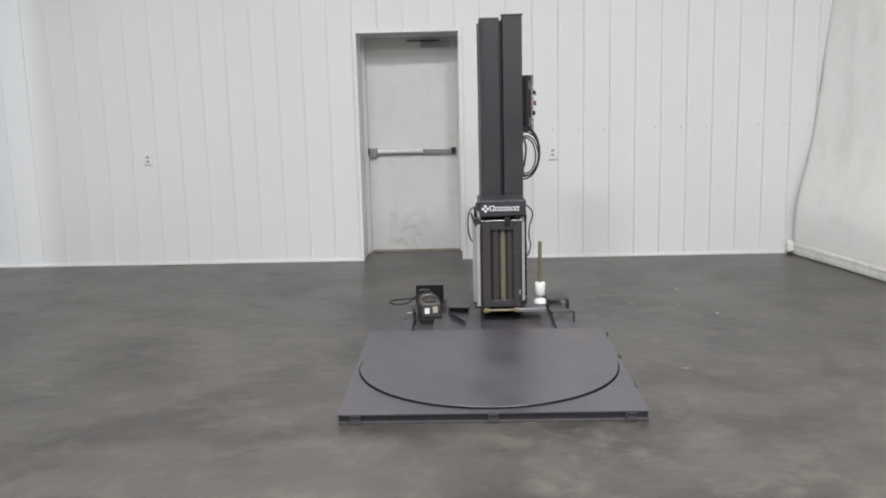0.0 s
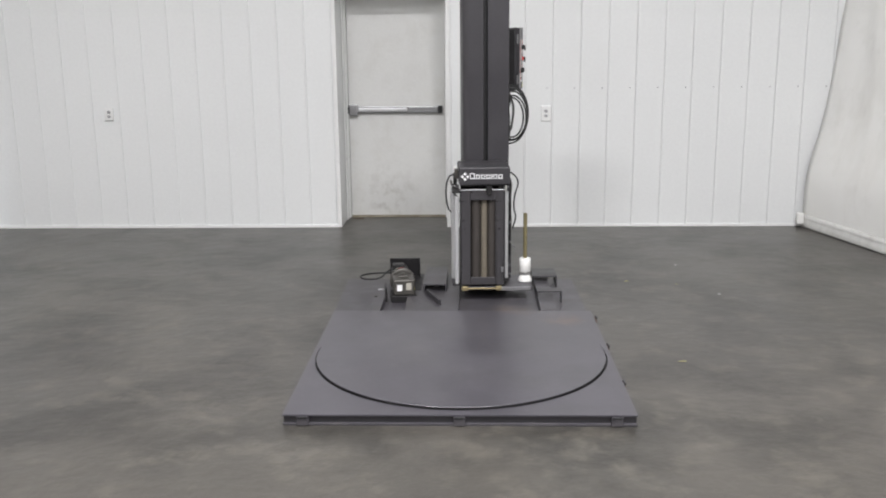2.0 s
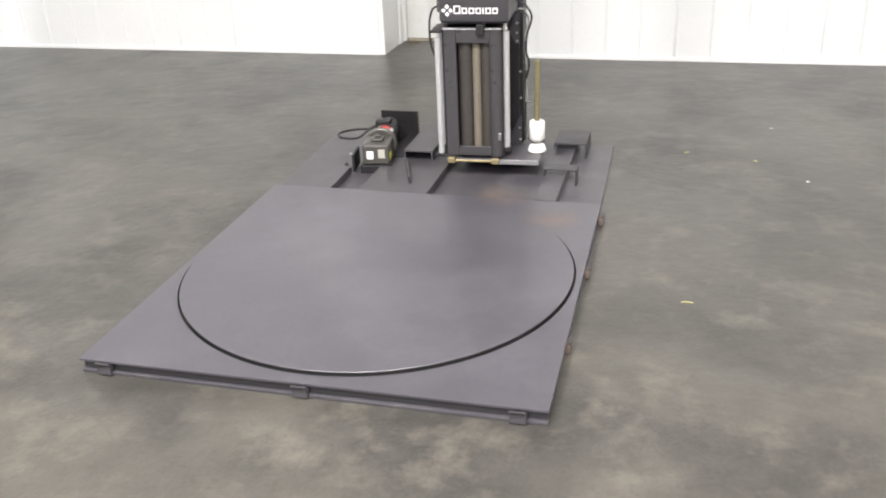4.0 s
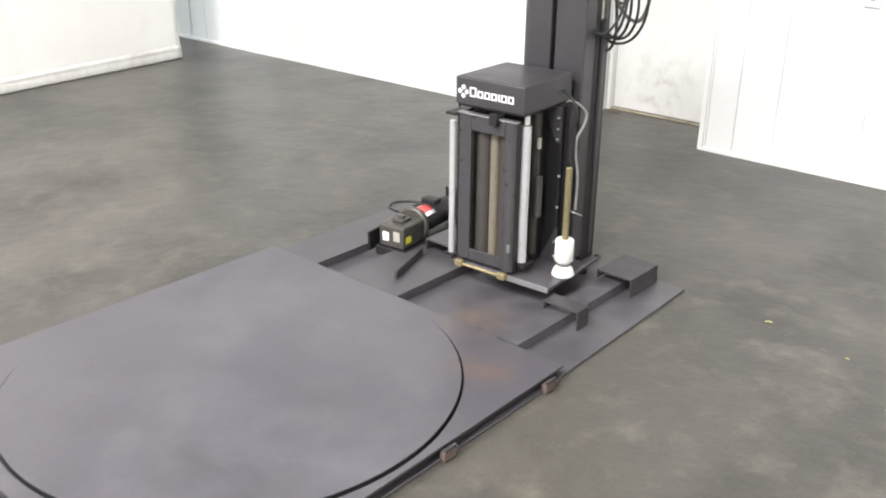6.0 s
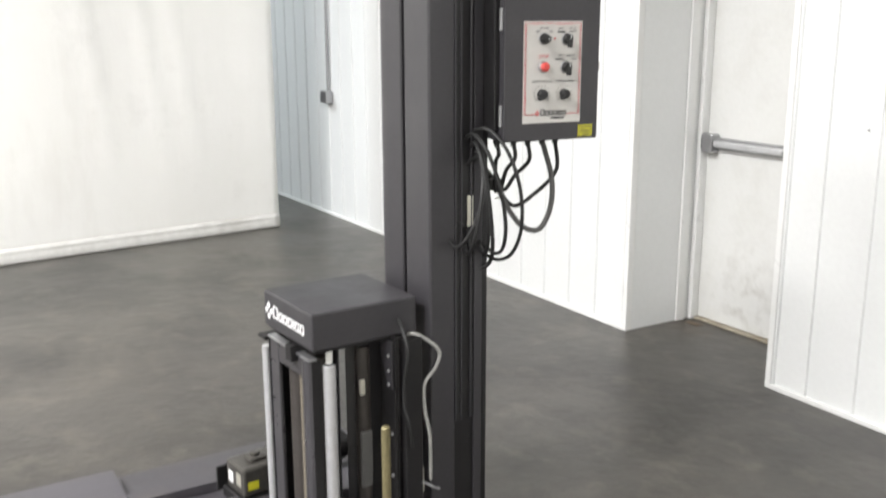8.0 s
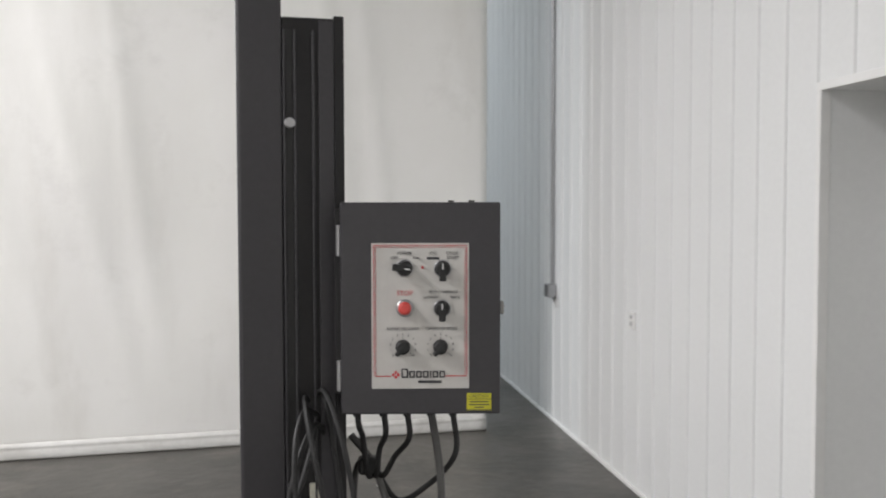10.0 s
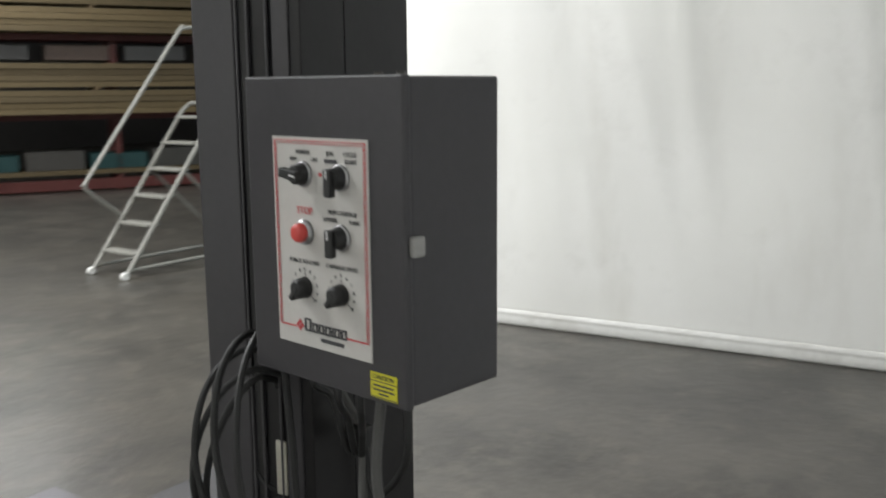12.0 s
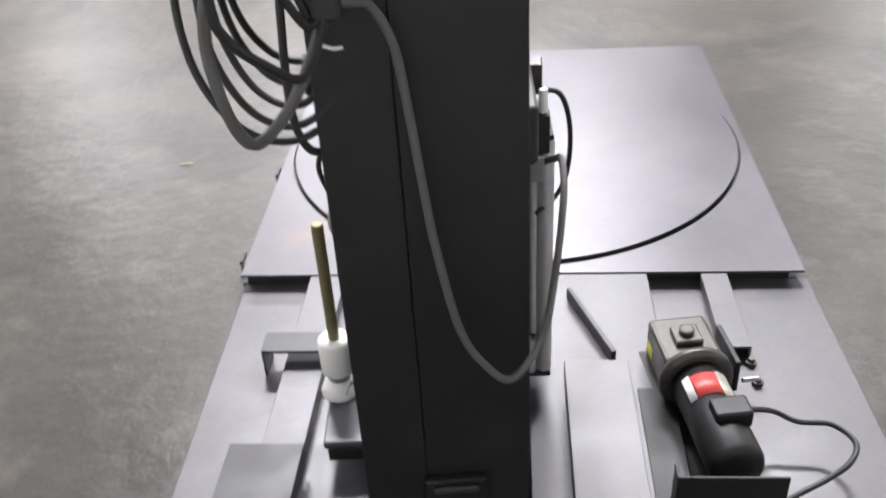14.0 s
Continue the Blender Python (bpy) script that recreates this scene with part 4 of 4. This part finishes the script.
for k, (gx, _) in enumerate(GL):
    g = part("cable_gland", lathe([(0, 0.012), (0.010, 0.012), (0.012, 0.009), (0.022, 0.008)], (gx, 0.085, -H), (gx, 0.085, -H - 1), 10, BM), rubber, cbox)
    top = at_box(gx, 0.085, -H - 0.01)
    low = [0.06, 0.085, 0.10, 0.235, 0.165][k]
    if k == 3:
        part("cable", tube([top, (0.708, 0.545, 1.17), (0.703, 0.547, 1.08), (0.688, 0.520, 1.015), (0.662, 0.480, 1.02), (0.628, 0.450, 1.07), J, (0.590, 0.376, 1.21)], 0.0078, 8, 9), cable_grey, cbox, "grey cable in a loop")
        continue
    mid1 = (top[0] + 0.004, top[1] + 0.004, top[2] - low * 0.55)
    mid2 = (top[0] * 0.62 + J[0] * 0.38, top[1] * 0.66 + J[1] * 0.34, top[2] - low)
    mid3 = (top[0] * 0.3 + J[0] * 0.7, top[1] * 0.3 + J[1] * 0.7, J[2] - 0.02 - (0.05 if k >= 3 else 0))
    part("cable", tube([top, mid1, mid2, mid3, J, (0.590, 0.376, 1.21)], 0.0075 if k == 3 else 0.006, 8, 9), cable_grey if k == 3 else rubber, cbox, "grey cable" if k == 3 else "black cable")
part("cable_tie", tube([(0.582, 0.431, 1.098), (0.590, 0.444, 1.102), (0.605, 0.442, 1.106)], 0.0025), plastic_white, cbox, "white cable tie")
part("cable_clamp", box(0.578, 0.615, 0.391, 0.436, 1.13, 1.165, 0.006), rubber, cbox)
rnd = random.Random(7)
for k in range(5):
    cx, cz = 0.69 + rnd.uniform(-0.01, 0.012), 1.135 + rnd.uniform(-0.02, 0.02)
    a, b, yy = 0.075 + 0.011 * k, 0.125 + 0.017 * k, 0.262 + 0.02 * k
    loop = [(cx + a * math.sin(t), yy + 0.04 * math.cos(t + k), cz + b * math.cos(t)) for t in [2 * math.pi * i / 10 - 0.5 for i in range(11)]]
    part("cable_coil", tube(loop, 0.0055, 8, 6), rubber, cbox, "coiled black cable")
part("cable", tube([(0.630, 0.316, 1.33), (0.660, 0.326, 1.28), (0.670, 0.346, 1.15), (0.675, 0.361, 1.0), (0.662, 0.361, 0.93), (0.640, 0.336, 0.91), (0.615, 0.286, 0.93)], 0.006), rubber, cbox, "black cable")
part("cable", tube([(0.620, 0.276, 1.20), (0.645, 0.235, 1.10), (0.650, 0.266, 1.05), (0.630, 0.306, 1.06), (0.620, 0.316, 1.2)], 0.005), rubber, cbox, "black cable")
part("trunk_cable", tube([J, (0.568, 0.406, 1.145), (0.548, 0.392, 1.135), (0.524, 0.386, 1.08), (0.510, 0.384, 0.97), (0.500, 0.383, 0.87), (0.488, 0.384, 0.77), (0.460, 0.388, 0.625), (0.424, 0.389, 0.553), (0.380, 0.388, 0.522), (0.330, 0.335, 0.568), (0.304, 0.240, 0.655), (0.290, 0.140, 0.715), (0.290, 0.060, 0.735), (0.300, 0.020, 0.715), (0.325, -0.01, 0.69)], 0.0064, 10, 8), cable_grey, wrapper, "long grey cable hanging behind the mast")
part("lever_switch", box(0.308, 0.332, -0.02, 0.012, 0.72, 0.795, 0.003), rubber, carriage, "black limit switch")
part("switch_tip", rod((0.320, -0.004, 0.7955), (0.320, -0.004, 0.84), 0.008, 12), plastic_white, carriage)
part("switch_bracket", box(0.318, 0.345, -0.01, 0.02, 0.665, 0.7195, 0.003), steel, carriage)

# ---- floor litter ----
rnd = random.Random(11)
for i, (x, y, s) in enumerate(((1.507, -1.303, 0.02), (1.473, 0.306, 0.012), (2.017, -0.031, 0.008), (1.797, 0.218, 0.007), (1.111, -0.405, 0.008), (1.9, 0.75, 0.006))):
    b = tube([(x - s, y - s * rnd.uniform(-1, 1), 0.003), (x, y, 0.006), (x + s, y + s * rnd.uniform(-1, 1), 0.003)], 0.0018, 5, 3)
    tagged(link("floor_scrap", b, straw if i % 3 != 2 else plastic_white), "tiny pale scrap lying on the concrete", "scrap", "floor litter")
mat_piece = tagged(link("dirt_clump", box(-0.68, -0.585, 2.575, 2.625, 0.0, 0.004, 0.0015), dirt), "flat brown dirt patch on the concrete by the door", "dirt")

# ---- warehouse beyond the curtain ----
LAD = "cream painted steel rolling warehouse ladder with handrail"
ladder = root("rolling_ladder", (-4.0, -5.75, 0), LAD, "ladder")
for y in (-6.0, -5.5):
    part("stringer", tube([(-3.30, y, 0.04), (-4.42, y, 1.47), (-4.52, y, 1.54), (-4.90, y, 1.55)], 0.022, 8, 4, straight=True), ladder_paint, ladder)
    part("base_rail", rod((-3.32, y, 0.08), (-4.92, y, 0.08), 0.018, 10), ladder_paint, ladder)
    part("rear_post", rod((-4.90, y, 0.04), (-4.90, y, 1.56), 0.02, 10), ladder_paint, ladder)
    part("brace", rod((-4.0, y, 0.92), (-4.88, y, 0.09), 0.016, 10), ladder_paint, ladder)
    if y == -6.0:
        part("handrail", tube([(-3.63, y, 0.52), (-3.31, y, 0.76), (-3.29, y, 0.84), (-3.36, y, 0.94), (-4.38, y, 2.18), (-4.46, y, 2.26), (-4.60, y, 2.285), (-4.82, y, 2.28), (-4.89, y, 2.2), (-4.90, y, 1.56)], 0.019, 8, 5), ladder_paint, ladder)
    wheel = part("caster", rod((-3.28, y - 0.02, 0.035), (-3.28, y + 0.02, 0.035), 0.035, 16), plastic_white, ladder)
    part("caster", rod((-4.9, y - 0.02, 0.035), (-4.9, y + 0.02, 0.035), 0.035, 16), plastic_white, ladder)
for i in range(6):
    f = 0.12 + i * 0.165
    x, z = -3.30 - 1.13 * f, 0.04 + 1.45 * f
    part("step", box(x - 0.09, x + 0.05, -5.98, -5.52, z - 0.012, z + 0.012, 0.004), ladder_paint, ladder)
part("platform", box(-4.90, -4.50, -5.98, -5.52, 1.535, 1.56, 0.004), ladder_paint, ladder)
ladder.location += Vector((-0.06, -0.24, 0))

# lumber rack
RM = Matrix.Translation((-5.5, -13.9, 0)) @ pose(0, 0, 0, 0, 0, 180 - 27)
rack = root("lumber_rack", tuple(RM @ Vector((2.8, 0, 0))), "red-brown steel storage rack loaded with lumber", "rack")
for x in (0.5, 3.0, 5.5):
    for y in (0.0, 0.8):
        part("post", box(x - 0.05, x + 0.05, y - 0.05, y + 0.05, 0, 4.2, 0.006, RM), rack_red, rack)
for z in (1.30, 2.60):
    for y in (0.0, 0.8):
        part("beam", box(0.5, 5.5, y - 0.03, y + 0.03, z - 0.11, z - 0.002, 0.006, RM), rack_red, rack)
part("base_beam", box(0.3, 5.7, -0.06, 0.02, 0.02, 0.2, 0.008, RM), rack_red, rack)
part("low_shelf", box(0.2, 5.8, -0.1, 0.85, 0.28, 0.36, 0.006, RM), pine, rack, "pale wooden low shelf")
plank = None
for bundle, z0 in (("low", 1.30), ("high", 2.60)):
    rt = root("lumber_stack", tuple(RM @ Vector((2.8, -0.3, z0))), "long stack of yellow pine boards lying on the rack", "lumber", "lumber stacks")
    for layer in range(2):
        for row in range(4):
            for col in range(2):
                z = z0 + layer * 0.43 + row * 0.096
                e = 0.0 if (row + layer) % 2 else 0.12
                part("plank", box(-0.3 + e + 0.05 * rnd.random(), 6.3, -0.62 + 0.5 * col + 0.03 * rnd.random(), -0.14 + 0.5 * col, z, z + 0.09, 0.004, RM), pine, rt)
        if layer == 0:
            for x in (0.4, 2.6, 5.0):
                part("spacer", box(x, x + 0.09, -0.6, 0.3, z0 + 0.384, z0 + 0.428, 0.002, RM), pine_bench, rt)
for i in range(5):
    x = 0.5 + i * 1.02
    c = tagged(link("carton", box(x, x + 0.92, -0.05, 0.6, 0.362, 0.62 + 0.06 * (i % 2), 0.01, RM), teal if i % 2 == 0 else cast_iron), "dark teal carton on the low rack shelf" if i % 2 == 0 else "dull grey carton on the low rack shelf", "carton", "rack cartons")
for i in range(4):
    x = 0.7 + i * 1.25
    tagged(link("carton", box(x, x + 1.0, 0.0, 0.6, 2.172, 2.42, 0.012, RM), rust if i % 2 else cable_grey), "dim carton on top of the stacked lumber", "carton", "upper cartons")

# white carton on a pallet
CA, CB = Vector((-1.04, -8.16, 0)), Vector((-2.42, -8.66, 0))
ang = math.degrees(math.atan2((CA - CB).y, (CA - CB).x))
KM = Matrix.Translation(CB) @ pose(0, 0, 0, 0, 0, ang)
KW = (CA - CB).length
KM = KM @ pose(0, 0, 0, 0, 0, 180) @ Matrix.Translation((-KW, 0, 0))
crate = tagged(link("pallet_carton", box(0.04, KW - 0.04, 0.04, 1.05, 0.20, 1.41, 0.012, KM), carton_white), "large white carton with a red and grey logo on a pallet", "carton")
part("print_band", box(0.06, KW - 0.06, 0.0365, 0.0395, 0.72, 1.01, 0, KM), print_white, crate)
for x, z, s in ((0.25, 0.92, 0.065), (0.19, 0.81, 0.055), (0.32, 0.77, 0.05)):
    part("logo_dot", lathe([(0, s), (0.002, s)], (x, 0.036, z), (x, -1, z), 18, KM), print_red, crate, "red logo shape")
x = 0.46
for w in (0.125, 0.115, 0.10, 0.115, 0.11, 0.10):
    part("logo_bar", box(x, x + w, 0.033, 0.0362, 0.82, 0.925, 0, KM), print_dark, crate)
    x += w + 0.02
pallet = root("pallet", tuple(KM @ Vector((KW / 2, 0.5, 0))), "yellow pine pallet under the white carton", "pallet")
for y in (0.0, 0.5, 0.98):
    part("runner", box(0, KW, y, y + 0.09, 0.0, 0.19 if y == 0 else 0.13, 0.006, KM), pine, pallet)
for i in range(7):
    part("slat", box(i * (KW - 0.1) / 6, i * (KW - 0.1) / 6 + 0.1, 0.092, 1.07, 0.132, 0.198, 0.005, KM), pine, pallet)

# wooden bench
WM = Matrix.Translation((-3.62, -12.2, 0)) @ pose(0, 0, 0, 0, 0, 180 + 8) @ Matrix.Diagonal((0.78, 0.88, 0.885, 1))
bench = root("workbench", tuple(WM @ Vector((0.85, -0.3, 0))), "rough brown wooden workbench with a lower shelf", "workbench")
for x in (0.06, 1.64):
    for y in (-0.7, -0.05):
        part("leg", box(x - 0.06, x + 0.06, y - 0.06, y + 0.06, 0, 1.2, 0.006, WM), pine_bench, bench)
part("benchtop", box(-0.15, 1.85, -0.85, 0.12, 1.205, 1.29, 0.01, WM), pine, bench, "pale wooden bench top")
part("shelf", box(0.0, 1.7, -0.75, 0.02, 0.58, 0.66, 0.006, WM), pine, bench)
part("shelf", box(0.0, 1.7, -0.75, 0.02, 0.08, 0.15, 0.006, WM), pine, bench)
for i, (x, z) in enumerate(((0.3, 0.662), (0.9, 0.662), (0.5, 0.152), (1.1, 0.152))):
    tagged(link("parts_bin", box(x, x + 0.4, -0.5, -0.05, z, z + 0.28, 0.02, WM), cast_iron if i % 2 else far_wall), "dark parts bin on the bench shelf", "bin", "bench bins")

# blue column and a low timber stand farther off
column = tagged(link("blue_column", box(-0.95, -0.70, -13.2, -12.95, 0, 6.5, 0.01), blue_paint), "blue painted steel building column", "column")
part("base_plate", box(-1.05, -0.60, -13.3, -12.85, 0, 0.03, 0.004), blue_paint, column)
stand = root("timber_stand", (0.6, -15.2, 0), "low stand of yellow pine timbers", "timber stand")
for x in (-0.2, 1.3):
    part("bearer", box(x, x + 0.12, -15.8, -14.7, 0, 0.35, 0.006), pine_bench, stand)
for i in range(4):
    part("plank", box(-0.35, 1.6, -15.8 + i * 0.28, -15.8 + i * 0.28 + 0.25, 0.352, 0.44, 0.005), pine, stand)

# unseen fittings added over the lamps
for x, y, z, sx, sy, watts in LAMPS:
    fit_ = root("unseen_fitting", (x, y, z + 0.1), "unseen white rectangular fitting added over a lamp", "ceiling light", "high bay lights")
    part("reflector", box(x - sx / 2 - 0.05, x + sx / 2 + 0.05, y - sy / 2 - 0.05, y + sy / 2 + 0.05, z + 0.03, z + 0.12, 0.01), trim_paint, fit_)
    part("hanger", rod((x, y, z + 0.12), (x, y, 6.5), 0.01, 8), steel, fit_)

# ---- wall panels last ----
def panel_mesh(name, width, z0, z1):
    """Flat sheet with a small standing rib at its left edge."""
    prof = [(0, 0.012), (0, -0.002), (0.003, -0.009), (0.013, -0.009), (0.017, 0.0), (0.03, 0.0), (width - 0.0012, 0.0), (width - 0.0012, 0.012)]
    bm = bmesh.new()
    lo = [bm.verts.new((x, y, z0)) for x, y in prof]
    hi = [bm.verts.new((x, y, z1)) for x, y in prof]
    k = len(prof)
    for i in range(k):
        bm.faces.new((lo[i], lo[(i + 1) % k], hi[(i + 1) % k], hi[i]))
    bm.faces.new(lo[::-1])
    bm.faces.new(hi)
    bmesh.ops.recalc_face_normals(bm, faces=bm.faces)
    me = bpy.data.meshes.new(name)
    bm.to_mesh(me)
    bm.free()
    me.materials.append(wall_paint)
    return me


full, head = panel_mesh("panel", PITCH, 0.022, 6.48), panel_mesh("panel", PITCH, DZ + 0.03, 6.48)
screw_bm = lathe([(0, 0.006), (0.003, 0.0055), (0.005, 0.003)], (0, 0, 0), (0, -1, 0), 8)
screw_me = bpy.data.meshes.new("screw")
screw_bm.to_mesh(screw_me)
screw_bm.free()
screw_me.materials.append(steel)
k0 = -48
for k in range(k0, 22):
    x = RIB0 + k * PITCH
    if x + PITCH <= DX0 - 0.028 or x >= DX1 + 0.028:
        place("panel", full, (x, WALL_Y, 0), wall_north)
        if x > DX1:
            place("screw", screw_me, (x + PITCH - 0.045, WALL_Y - 0.0002, 1.2), wall_north)
    elif x >= DX0 - 0.03 and x + PITCH <= DX1 + 0.03:
        place("panel", head, (x, WALL_Y, 0), wall_north)
    else:
        place("panel", head, (x, WALL_Y, 0), wall_north)
        left_w, right_x = DX0 - 0.028 - x, DX1 + 0.028
        if x < DX0 < x + PITCH and left_w > 0.032:
            place("panel", panel_mesh("panel", left_w, 0.022, DZ + 0.0299), (x, WALL_Y, 0), wall_north)
        if x < right_x < x + PITCH:
            place("panel", panel_mesh("panel", x + PITCH - right_x, 0.022, DZ + 0.0299), (right_x, WALL_Y, 0), wall_north)
